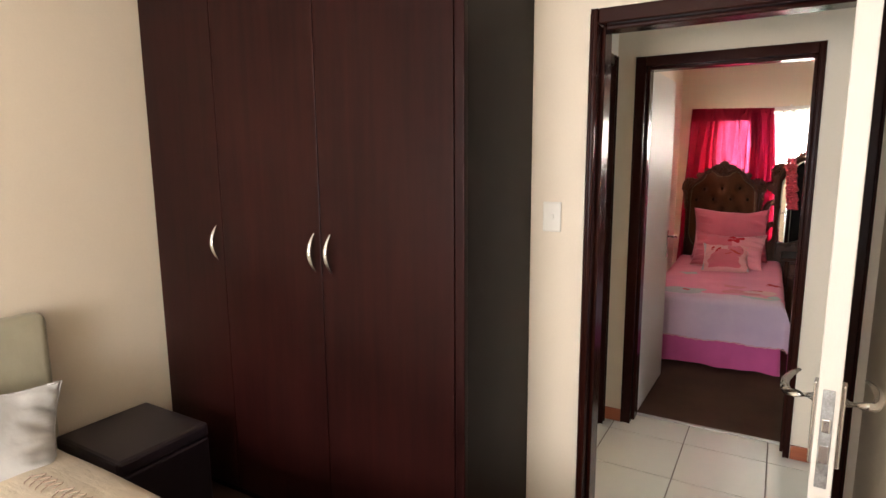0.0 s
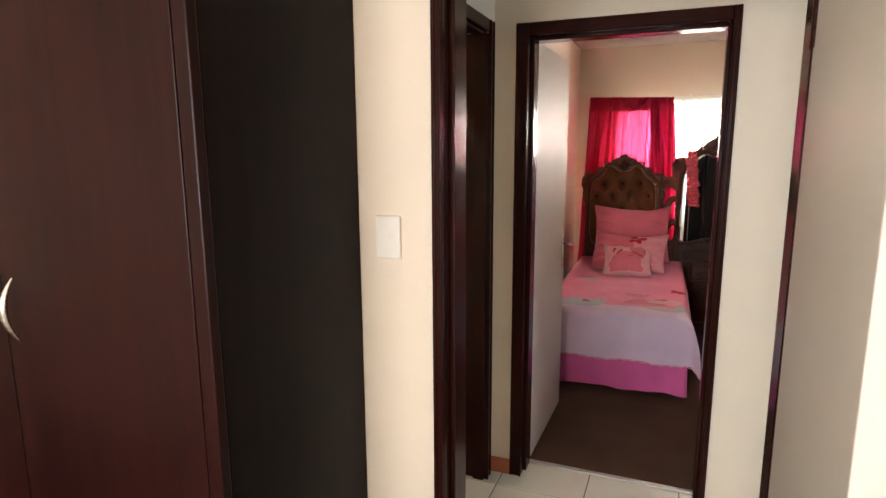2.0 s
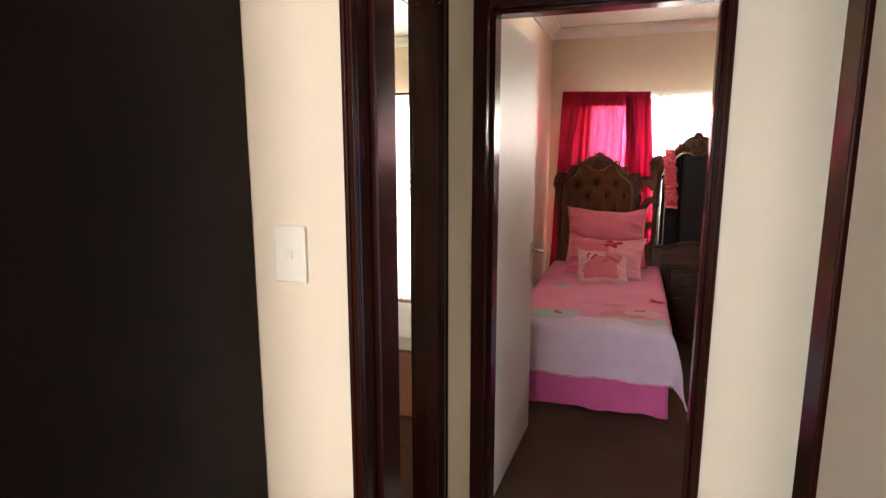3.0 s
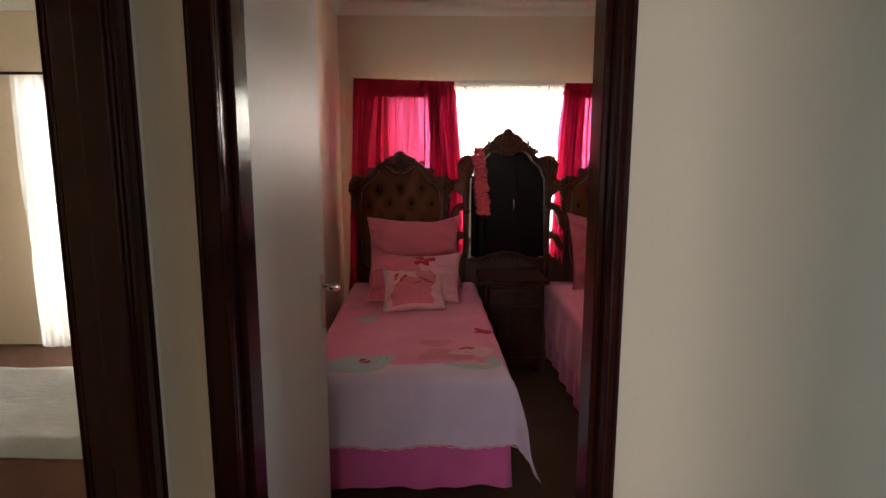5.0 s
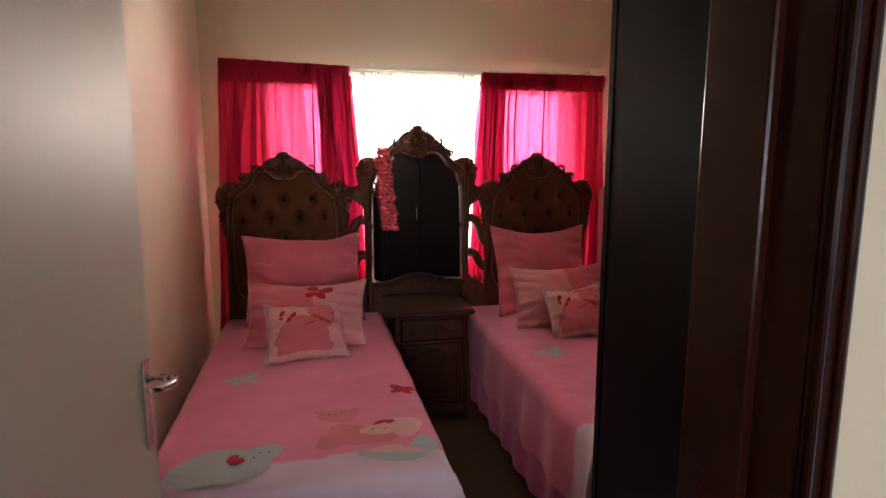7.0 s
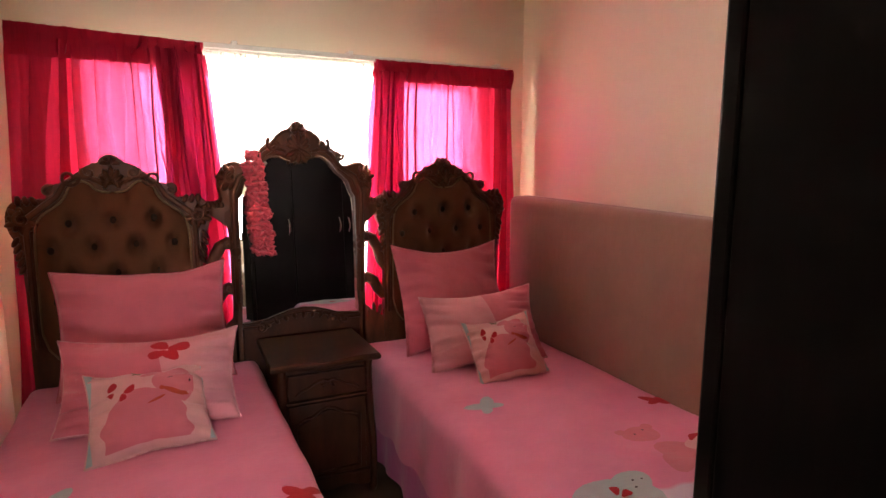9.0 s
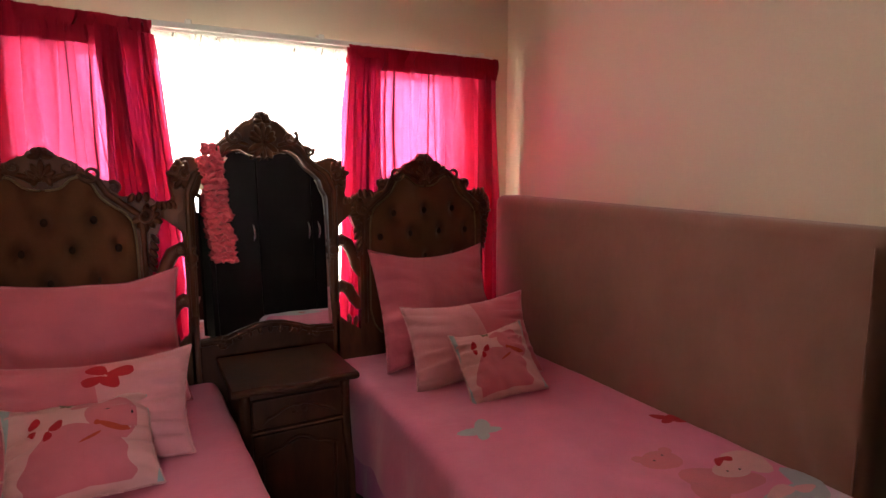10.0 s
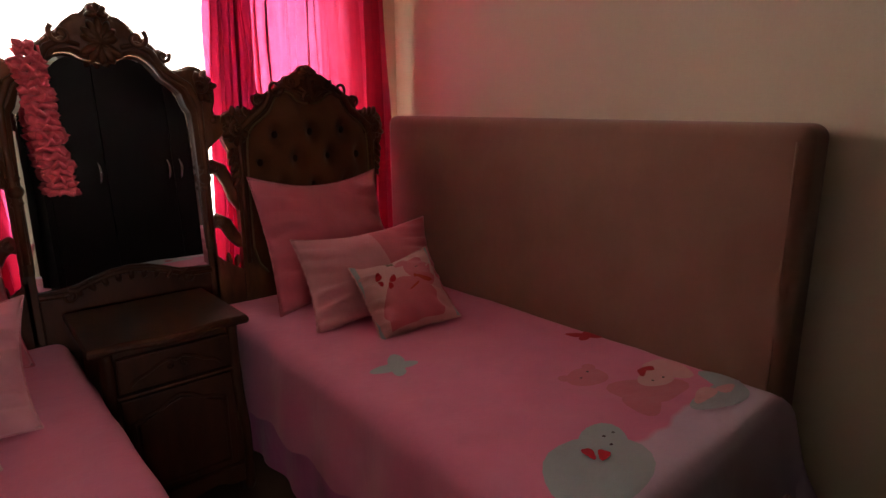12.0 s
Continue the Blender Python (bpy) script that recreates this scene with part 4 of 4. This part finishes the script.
    bmesh.ops.rotate(bm, verts=bm.verts, cent=(0, 0, 1.1), matrix=Matrix.Rotation(radians(-2.75), 3, "X"))
    part("mirror_glass", bm, MIRROR, th, "bevelled mirror glass")
    return th


dressing_mirror((0.951, HB_Y, 0.004))


def nightstand(at):
    """Bedside chest with a waved top, shaped corner posts, a drawer and a panelled door; its front is at -y."""
    th = thing("nightstand", at, "dark carved wooden nightstand with drawer and door", "nightstand")
    w, d = 0.236, 0.44
    outline = []
    for k in range(41):
        u = k / 40 * 2 - 1
        outline.append((u * w, -d - 0.014 * math.cos(u * math.pi * 1.5) * (1 - abs(u) ** 8) + 0.012 * abs(u) ** 6))
    outline += [(w * 0.985, 0.0), (-w * 0.985, 0.0)]
    bm = bmesh.new()
    loops = []
    for q, z in ((0.955, 0.612), (0.985, 0.616), (1.0, 0.624), (1.0, 0.634), (0.99, 0.641), (0.975, 0.644)):
        loops.append([bm.verts.new((x * q, y * q if y < -0.01 else y, z)) for x, y in outline])
    n = len(outline)
    for a, b in zip(loops, loops[1:]):
        for k in range(n):
            bm.faces.new((a[k], a[(k + 1) % n], b[(k + 1) % n], b[k]))
    bm.faces.new(loops[0])
    bm.faces.new(loops[-1])
    part("top", bm, WALNUT, th, "waxed wooden top with waved edge")
    part("body", boxes((-0.194, 0.194, -d + 0.045, -0.002, 0.075, 0.611), bev=0.003), WALNUT, th)
    for s in (-1, 1):
        bm = bmesh.new()
        prof = [(0.0, 0.020), (0.03, 0.024), (0.07, 0.018), (0.12, 0.016), (0.24, 0.017), (0.36, 0.020), (0.47, 0.024), (0.54, 0.023), (0.59, 0.019), (0.611, 0.020)]
        pts = [(s * (0.194 + 0.010 * math.sin(z * 9.0)), -d + 0.045 - 0.012 * math.sin(z * 9.0 + 0.6), z) for z, r in prof]
        sweep(bm, pts, [r for z, r in prof], 1.0, 10)
        part("corner_post", bm, WALNUT, th, "shaped corner post", True)
        part("rear_leg", boxes((s * 0.14, s * 0.194, -0.045, -0.004, 0.0, 0.08), bev=0.004), WALNUT, th)
    bm = bmesh.new()
    box(bm, -0.167, 0.167, -d + 0.022, -d + 0.046, 0.482, 0.592, 0.006)
    # raised ogee moulding on the drawer front
    ogee = [(-0.135, 0.502), (-0.115, 0.520), (-0.085, 0.530), (-0.055, 0.548), (-0.020, 0.560), (0.0, 0.552), (0.020, 0.560), (0.055, 0.548), (0.085, 0.530), (0.115, 0.520), (0.135, 0.502)]
    sweep(bm, [(x, -d + 0.022, z) for x, z in ogee], 0.006, 0.8, 6)
    for s in (-1, 1):
        volute(bm, s * 0.022, -d + 0.022, 0.536, 0.014, 90, 1.2, s, 0.004)
    part("drawer", bm, WALNUT, th, "carved drawer front")
    part("mid_rail", boxes((-0.173, 0.173, -d + 0.022, -d + 0.046, 0.464, 0.474), bev=0.003), CARVED, th, "paler rail under the drawer")
    door = part("door", boxes((-0.167, 0.167, -d + 0.028, -d + 0.046, 0.118, 0.456), bev=0.004), WALNUT, th)
    bm = bmesh.new()
    arch = [(-0.130, 0.15), (0.130, 0.15), (0.130, 0.37), (0.095, 0.385), (0.065, 0.390), (0.03, 0.415), (0.0, 0.424), (-0.03, 0.415), (-0.065, 0.390), (-0.095, 0.385), (-0.130, 0.37)]
    slab(bm, arch, -d + 0.020, -d + 0.030, 0.006)
    sweep(bm, [(x * 1.07, -d + 0.026, z + (0.008 if z > 0.2 else -0.010)) for x, z in arch + arch[:1]], 0.006, 0.8, 6)
    part("raised_panel", bm, WALNUT, door, "arched raised panel")
    bm = bmesh.new()
    slab(bm, [(-0.181, 0.112), (0.181, 0.112), (0.181, 0.045), (0.13, 0.045), (0.09, 0.072), (0.04, 0.066), (0.0, 0.050), (-0.04, 0.066), (-0.09, 0.072), (-0.13, 0.045), (-0.181, 0.045)], -d + 0.018, -d + 0.046, 0.004)
    part("apron", bm, WALNUT, th, "scalloped base rail")
    return th


nightstand((0.952, 7.035, 0.004))

# pink feather garland hung over the mirror's shoulder
gar = thing("garland", (0.742, 7.040, 1.035), "pink feather garland hanging over the mirror", "garland")
rng = random.Random(4)
_b = bmesh.new()
sweep(_b, [(0.030 + 0.004 * math.sin(k), 0.012, 0.48 - 0.045 * k) for k in range(11)], 0.004, 1, 6)
part("cord", _b, FEATHER, gar)
for k in range(21):
    z = 0.478 - 0.0228 * k
    _b = bmesh.new()
    N = 44
    R = (0.030 if k < 2 else 0.047) * (0.92 + 0.16 * rng.random())
    cx = -0.008 + 0.0022 * k + 0.005 * (rng.random() - 0.5)
    tilt, p1, p2 = 0.30 * (rng.random() - 0.5), 6.3 * rng.random(), 6.3 * rng.random()
    spoke = [(1 + 0.07 * math.sin(9 * j * 6.283 / N + p1) + 0.30 * (rng.random() - 0.5), 0.0075 * math.sin(7 * j * 6.283 / N + p2) + 0.017 * (rng.random() - 0.5)) for j in range(N)]
    rows = []
    for q, h in ((0.15, 0.007), (0.55, 0.009), (0.85, 0.005), (1.0, 0.0), (0.85, -0.007), (0.50, -0.009)):
        rows.append([_b.verts.new((cx + R * q * f * math.cos(2 * math.pi * j / N), R * 0.72 * q * f * math.sin(2 * math.pi * j / N) - 0.004, z + h + g * q + tilt * R * q * math.cos(2 * math.pi * j / N))) for j, (f, g) in enumerate(spoke)])
    for a, b in zip(rows, rows[1:]):
        for j in range(N):
            _b.faces.new((a[j], a[(j + 1) % N], b[(j + 1) % N], b[j]))
    _b.faces.new(rows[0])
    _b.faces.new(rows[-1])
    part("ruffle", _b, FEATHER, gar, smooth=True)


# ---- beds ----
TOP, LEN, HALF = 0.536, 1.86, 0.457


def arc(e, r=0.045):
    """Distance past the edge, along the cloth, into (outward, down)."""
    q = r * math.pi / 2
    if e <= 0:
        return e, 0.0
    if e < q:
        return r * math.sin(e / r), r * (1 - math.cos(e / r))
    return r, r + e - q


def bed_surface(seed):
    def fn(s, t, lift=0.0):
        """s from the middle line, t from the foot; both along the cloth."""
        ex, dx = arc(abs(s) - (HALF - 0.045))
        ey, dy = arc(0.045 - t)
        x = math.copysign(HALF - 0.045 + ex, s)
        y = 0.045 - ey
        drop = math.hypot(dx, dy)
        both_ = min(dx, dy)
        wave = 0.012 * math.sin(t * 21 + seed) * min(1, dx * 5) + 0.008 * noise.noise((t * 6, s * 3, seed)) * min(1, dx * 5)
        x += math.copysign(wave + 0.30 * both_ + 0.06 * dx, s)
        y -= 0.014 * math.sin(s * 17 + seed) * min(1, dy * 5) + 0.30 * both_ + 0.04 * dy
        z = TOP - drop + (0.0045 * noise.noise((s * 3.1, t * 3.1, seed)) + 0.002 * noise.noise((s * 9, t * 7, seed + 2)) + 0.006 * max(0.0, 1 - abs(t - 0.35) / 0.4) * noise.noise((s * 13 + t * 9, t * 3.2 - s * 2, seed + 5)))
        return Vector((x, y, z + (lift if drop < 0.05 else 0))) + (Vector((math.copysign(lift, s) if dx > dy else 0, -lift if dy >= dx else 0, 0)) if drop >= 0.05 else Vector())
    return fn


def single_bed(name_label, at, seed, skirt_drop=0.30):
    th = thing("single_bed", at, name_label, "bed", "pink single beds")
    part("bed_base", boxes((-HALF + 0.03, HALF - 0.03, 0.035, LEN - 0.01, 0.06, 0.30), bev=0.02), TAN, th)
    part("mattress", boxes((-HALF + 0.02, HALF - 0.02, 0.028, LEN - 0.005, 0.305, TOP - 0.012), bev=0.04), LINEN, th)
    for s in (-1, 1):
        for y in (0.1, LEN - 0.1):
            part("leg", spin(bmesh.new(), [(0.02, 0.0), (0.028, 0.062)], (s * 0.38, y, 0), 10), FRAME, th)
    # gathered valance round the foot and both sides
    bm = bmesh.new()
    length = 2 * LEN + 2 * HALF

    def val(a, b):
        d = a * length
        if d < LEN:
            p, nrm = Vector((-HALF + 0.012, LEN - d)), Vector((-1, 0))
        elif d < LEN + 2 * HALF:
            p, nrm = Vector((-HALF + 0.012 + (d - LEN) * (2 * HALF - 0.024) / (2 * HALF), 0.014)), Vector((0, -1))
        else:
            p, nrm = Vector((HALF - 0.012, d - LEN - 2 * HALF)), Vector((1, 0))
        w = (0.010 * math.sin(d * 30 + 2.2 * noise.noise((d * 2, 0, seed))) + 0.006 * noise.noise((d * 9, b, seed))) * b
        p = p + nrm * (w + 0.012 * b)
        return (p.x, p.y, 0.34 - 0.315 * b + 0.006 * math.sin(d * 15) * b)
    grid(bm, 220, 8, val)
    part("valance", bm, HOTPINK, th, "gathered magenta bed skirt", True)
    fn = bed_surface(seed)
    bm = bmesh.new()
    hang = 0.315

    def cov(a, b):
        s = (a * 2 - 1) * (HALF + hang - 0.02)
        t = -hang + 0.02 + b * (LEN + hang - 0.02)
        p = fn(s, t)
        if a in (0.0, 1.0) or b == 0.0:
            p.z += 0.006 * math.sin((s + t) * 45)
        return p
    grid(bm, 84, 110, cov)
    part("bedcover", bm, COVER, th, "printed pink bedcover, lilac white at the foot", True)
    bm = bmesh.new()
    hem = [fn((a * 2 - 1) * (HALF + hang - 0.02), -hang + 0.02, 0.002) for a in np.linspace(0.08, 0.92, 90)]
    for k, p in enumerate(hem):
        p.z += 0.004 * math.sin(k * 1.6)
    sweep(bm, hem, 0.0035, 1, 5)
    part("hem_frill", bm, WHITE_C, th, "scalloped white hem", True)

    def prints(name, material, bm2, label=""):
        part(name, bm2, material, th, label, True)

    prints("butterfly_print", TEAL, butterfly(fn, -0.247, 0.865, 0.080, 25), "pale teal butterfly print")
    prints("butterfly_print", RED, butterfly(fn, 0.390, 0.625, 0.062, -20), "red butterfly print")
    # sleeping animals along the foot, as plain shapes, each cut out on its own
    def cut(name, material, label, *rows):
        for row in rows:
            b2 = bmesh.new()
            patch(b2, fn, *row)
            prints(name, material, b2, label)

    cut("animal_print", TEAL, "pale teal sleeping animal print", (-0.235, 0.145, 0.150, 0.108, 6, 0.004, 22, 0.05), (-0.125, 0.205, 0.070, 0.055, 20, 0.005, 16, 0.05))
    cut("bow_print", RED, "red bow print", (-0.205, 0.190, 0.024, 0.014, 60, 0.0075, 12, 0.2), (-0.185, 0.165, 0.024, 0.014, 30, 0.0080, 12, 0.2), (0.262, 0.335, 0.024, 0.012, 30, 0.0085, 12, 0.2), (0.296, 0.335, 0.024, 0.013, -20, 0.0090, 12, 0.2))
    cut("animal_print", SALMON, "salmon sleeping animal print", (0.125, 0.430, 0.072, 0.052, 0, 0.004, 18, 0.05), (0.065, 0.465, 0.022, 0.020, 0, 0.0045, 10), (0.185, 0.468, 0.022, 0.020, 0, 0.0045, 10), (0.185, 0.270, 0.120, 0.070, -25, 0.003, 22, 0.12), (0.10, 0.235, 0.060, 0.050, 40, 0.0034, 16, 0.12))
    cut("animal_print", WHITE_C, "pale sleeping animal print", (0.255, 0.290, 0.062, 0.042, -6, 0.0065, 20, 0.06), (0.345, 0.300, 0.062, 0.070, 20, 0.0055, 18, 0.12))
    cut("cloud_print", TEAL, "pale teal cloud print", (0.300, 0.118, 0.120, 0.048, -4, 0.005, 24, 0.12), (0.390, 0.165, 0.045, 0.055, -4, 0.0054, 16, 0.16))
    cut("cloud_print", WHITE_C, "pale cloud print", (0.270, 0.150, 0.060, 0.022, 6, 0.0062, 18, 0.14), (0.345, 0.128, 0.036, 0.018, -8, 0.0064, 14, 0.14))
    cut("eye_print", INK, "", *[(u, v, 0.0050, 0.0042, 0, 0.0105, 8, 0, 2) for u, v in ((0.095, 0.430), (0.140, 0.440), (0.235, 0.285), (0.275, 0.275), (-0.125, 0.205), (-0.095, 0.200), (-0.14, 0.175))])
    return th


bed_a = single_bed("single bed with pink printed cover beside the wall", (0, 0, 0), 3)
bed_a.matrix_world = pose(0.300, 5.200, 0.004, 0, 0, 0.9)
single_bed("single bed with pink printed cover beside the leaning base", (1.698, 5.275, 0.004), 8)

cushion("pillow", "large plain rose pillow leaning on the headboard", pose(0.282, 6.853, 0.544, -20.5, 0, 5), 0.663, 0.522, 0.20, ROSE, 2, "rose pillows")
cushion("pillow", "large plain rose pillow leaning on the headboard", pose(1.704, 6.842, 0.540, -21.5, 1.5, 6.5), 0.644, 0.545, 0.19, ROSE, 12, "rose pillows")


def printed_cushion(label, m, w, h, t, seed, kind):
    th, fn = cushion("pillow", label, m, w, h, t, BLUSH if kind == "long" else WHITE_C, seed, "printed pillows")
    f = lambda u, v, l: fn(u, v, -1, l)
    def blob(name, material, label, *rows):
        b2 = bmesh.new()
        for row in rows:
            patch(b2, f, *row)
        part(name, b2, material, th, label, True)

    if kind == "long":
        if seed % 2:
            blob("wing_print", RED, "red butterfly wing", (0.14, 0.72, 0.095, 0.14, 25, 0.0062, 16, 0.12, 4), (0.12, 0.46, 0.10, 0.13, -35, 0.0066, 16, 0.12, 4))
            blob("wing_print", RED, "red butterfly wing", (0.37, 0.64, 0.12, 0.14, -30, 0.0062, 16, 0.12, 4), (0.29, 0.42, 0.09, 0.15, 15, 0.0066, 16, 0.12, 4))
        b2 = bmesh.new()
        u0, u1 = (-0.985, 0.16) if seed % 2 else (0.10, 0.985)
        grid(b2, 40, 44, lambda a, b: f(u0 + (u1 - u0) * a + (0.05 * math.sin(b * 5) * (a if seed % 2 else 1 - a)), -0.98 + 1.96 * b, 0.0036))
        part("colour_block", b2, ROSE, th, "darker pink half", True)
        return th
    # sleeping bird: back, head and tail run together
    b2 = bmesh.new()
    grid(b2, 34, 26, lambda a, b: f(-0.76 + 1.40 * a + 0.05 * math.sin(b * 7) + 0.10 * (0.5 - a) * (2 * b - 1) ** 4, -0.90 + b * (0.98 + 0.14 * math.sin(a * 5.4 - 0.6)) * (1 - 0.34 * abs(2 * a - 1) ** 7), 0.0036))
    part("animal_print", b2, SALMON, th, "salmon sleeping bird print", True)
    blob("head_print", SALMON, "", (0.46, 0.30, 0.36, 0.47, 14, 0.0052, 26, 0.05, 10))
    blob("tail_print", SALMON, "", (0.10, 0.66, 0.20, 0.10, 12, 0.0066, 16, 0.10, 4))
    blob("wing_print", RED, "red butterfly wing", (-0.58, 0.44, 0.075, 0.12, -20, 0.0072, 14, 0.12, 4), (-0.62, 0.22, 0.060, 0.09, 10, 0.0072, 12, 0.12, 4))
    blob("wing_print", RED, "red butterfly wing", (-0.30, 0.24, 0.12, 0.075, 50, 0.0072, 14, 0.12, 4), (-0.42, 0.08, 0.06, 0.09, -10, 0.0072, 12, 0.12, 4))
    part("butterfly_print", butterfly(f, -0.16, 0.76, 0.020, -5, 2 / w, 2 / h, 0.0066), GILT, th, "small gold butterfly", True)
    blob("scarf_print", ORANGE, "orange scarf print", (0.46, 0.02, 0.24, 0.062, -24, 0.0080, 16, 0.16, 4), (0.14, -0.12, 0.17, 0.026, 24, 0.0080, 14, 0.08, 3), (0.24, 0.12, 0.045, 0.055, 0, 0.0084, 10, 0.1, 3))
    # a narrow border shows where the cover turns over at the edges
    for sgn, v0, v1, wide in ((-1, 0.15, 0.985, 0.13), (-1, -0.985, -0.45, 0.10), (1, 0.30, 0.985, 0.06), (1, -0.985, -0.70, 0.09)):
        b2 = bmesh.new()
        up = abs(v1) > abs(v0)
        grid(b2, 4, 10, lambda a, b: f(sgn * (0.988 - wide * a * (b if up else 1 - b)), v0 + (v1 - v0) * b, 0.0024))
        part("corner_print", b2, TEAL, th, "pale teal border", True)
    blob("eye_print", INK, "", (0.40, 0.40, 0.050, 0.012, 8, 0.0090, 10, 0, 2))
    blob("eye_print", INK, "", (0.74, 0.30, 0.018, 0.026, 0, 0.0090, 8, 0, 2))
    return th


printed_cushion("pale pink pillow with a red butterfly print", pose(0.281, 6.455, 0.540, -33.3, -1.3, -8), 0.605, 0.347, 0.19, 5, "long")
printed_cushion("pale pink pillow with a red butterfly print", pose(1.697, 6.526, 0.540, -31.8, -2.5, -7), 0.578, 0.371, 0.19, 6, "long")
printed_cushion("small white cushion with salmon animal and butterflies", pose(0.298, 6.251, 0.540, -53, -0.9, 3.5), 0.380, 0.338, 0.175, 21, "small")
printed_cushion("small white cushion with salmon animal and butterflies", pose(1.701, 6.322, 0.540, -46.5, -8.5, -12.5), 0.320, 0.318, 0.165, 22, "small")

# tan bed base stood on its edge against the wall
lean = thing("leaning_bed_base", (2.222, 6.212, 0.004), "tan fabric bed base standing on edge against the wall", "bed base")
_b = bmesh.new()
box(_b, -0.080, 0.078, -0.912, 0.912, 0.0, 1.288, 0.040, 5)
bmesh.ops.subdivide_edges(_b, edges=[e for e in _b.edges if e.calc_length() > 0.3], cuts=36, use_grid_fill=True)
for v in _b.verts:
    slack = math.exp(-((v.co.y + 0.76) ** 2 / 0.022 + (v.co.z - 0.62) ** 2 / 0.10))
    # the loose cover sags towards the room end
    v.co.z -= 0.030 * (0.5 - v.co.y / 1.824) * v.co.z / 1.288
    v.co.x += (0.004 * noise.noise((v.co.y * 2.2, v.co.z * 2.2, 1.0)) + 0.016 * slack * math.sin(v.co.y * 42 - v.co.z * 20 + 2 * noise.noise((v.co.y * 5, v.co.z * 3, 0)))) * (1 if v.co.x < 0 else 0)
part("fabric_body", _b, TAN, lean, smooth=True)
for sy in (-1, 1):
    _b = bmesh.new()
    sweep(_b, [(-0.077, sy * 0.878, z * (1 - 0.0233 * (0.5 - sy * 0.481))) for z in np.linspace(0.05, 1.24, 12)], 0.004, 1, 6)
    part("seam_welt", _b, TAN, lean, smooth=True)

# ---- side bedroom, glimpsed through its doorway ----
sb = thing("low_bed", (-0.95, 5.15, 0), "low bed with a white cover near the window", "bed")
part("bed_base", boxes((-0.95, 0.45, -0.36, 0.42, 0.0, 0.40), bev=0.015), TAN, sb)
_b = bmesh.new()
grid(_b, 30, 20, lambda a, b: (-0.96 + 1.42 * a, -0.375 + 0.81 * b, 0.462 + 0.01 * noise.noise((a * 6, b * 4, 0)) - 0.05 * (max(abs(2 * b - 1) - 0.9, 0) * 10) ** 2 - 0.05 * (max(abs(2 * a - 1) - 0.95, 0) * 20) ** 2))
bmesh.ops.solidify(_b, geom=_b.faces[:], thickness=0.03)
part("cover", _b, LINEN, sb, "white bedcover", True)


# ---- floor tiles of the passage ----
passage = thing("floor_passage", (0, 0, 0), "cream ceramic tiles with pale brown grout lines", "floor", kind="structure")
part("grout_bed", boxes((-0.30, 2.6, WALL1 + 0.02, ROOM2 - 0.002, -0.12, -0.004)), GROUT, passage)
_tile_meshes = {}
for i in range(-2, 6):
    for j in range(-2, 3):
        x0, x1 = max(0.312 + 0.4 * i, -0.30), min(0.712 + 0.4 * i, 2.5)
        y0, y1 = max(3.521 + 0.4 * j, WALL1 + 0.022), min(3.921 + 0.4 * j, ROOM2 - 0.004)
        if x1 - x0 < 0.02 or y1 - y0 < 0.02:
            continue
        w, h = round(x1 - x0 - 0.006, 4), round(y1 - y0 - 0.006, 4)
        if (w, h) not in _tile_meshes:
            t_ob = part("tile", box(bmesh.new(), 0, w, 0, h, -0.006, 0, 0.002, 1), TILE, passage)
            _tile_meshes[w, h] = t_ob.data
        else:
            t_ob = new("tile", _tile_meshes[w, h])
            t_ob.parent = passage
        t_ob.location = (x0 + 0.003, y0 + 0.003, 0)
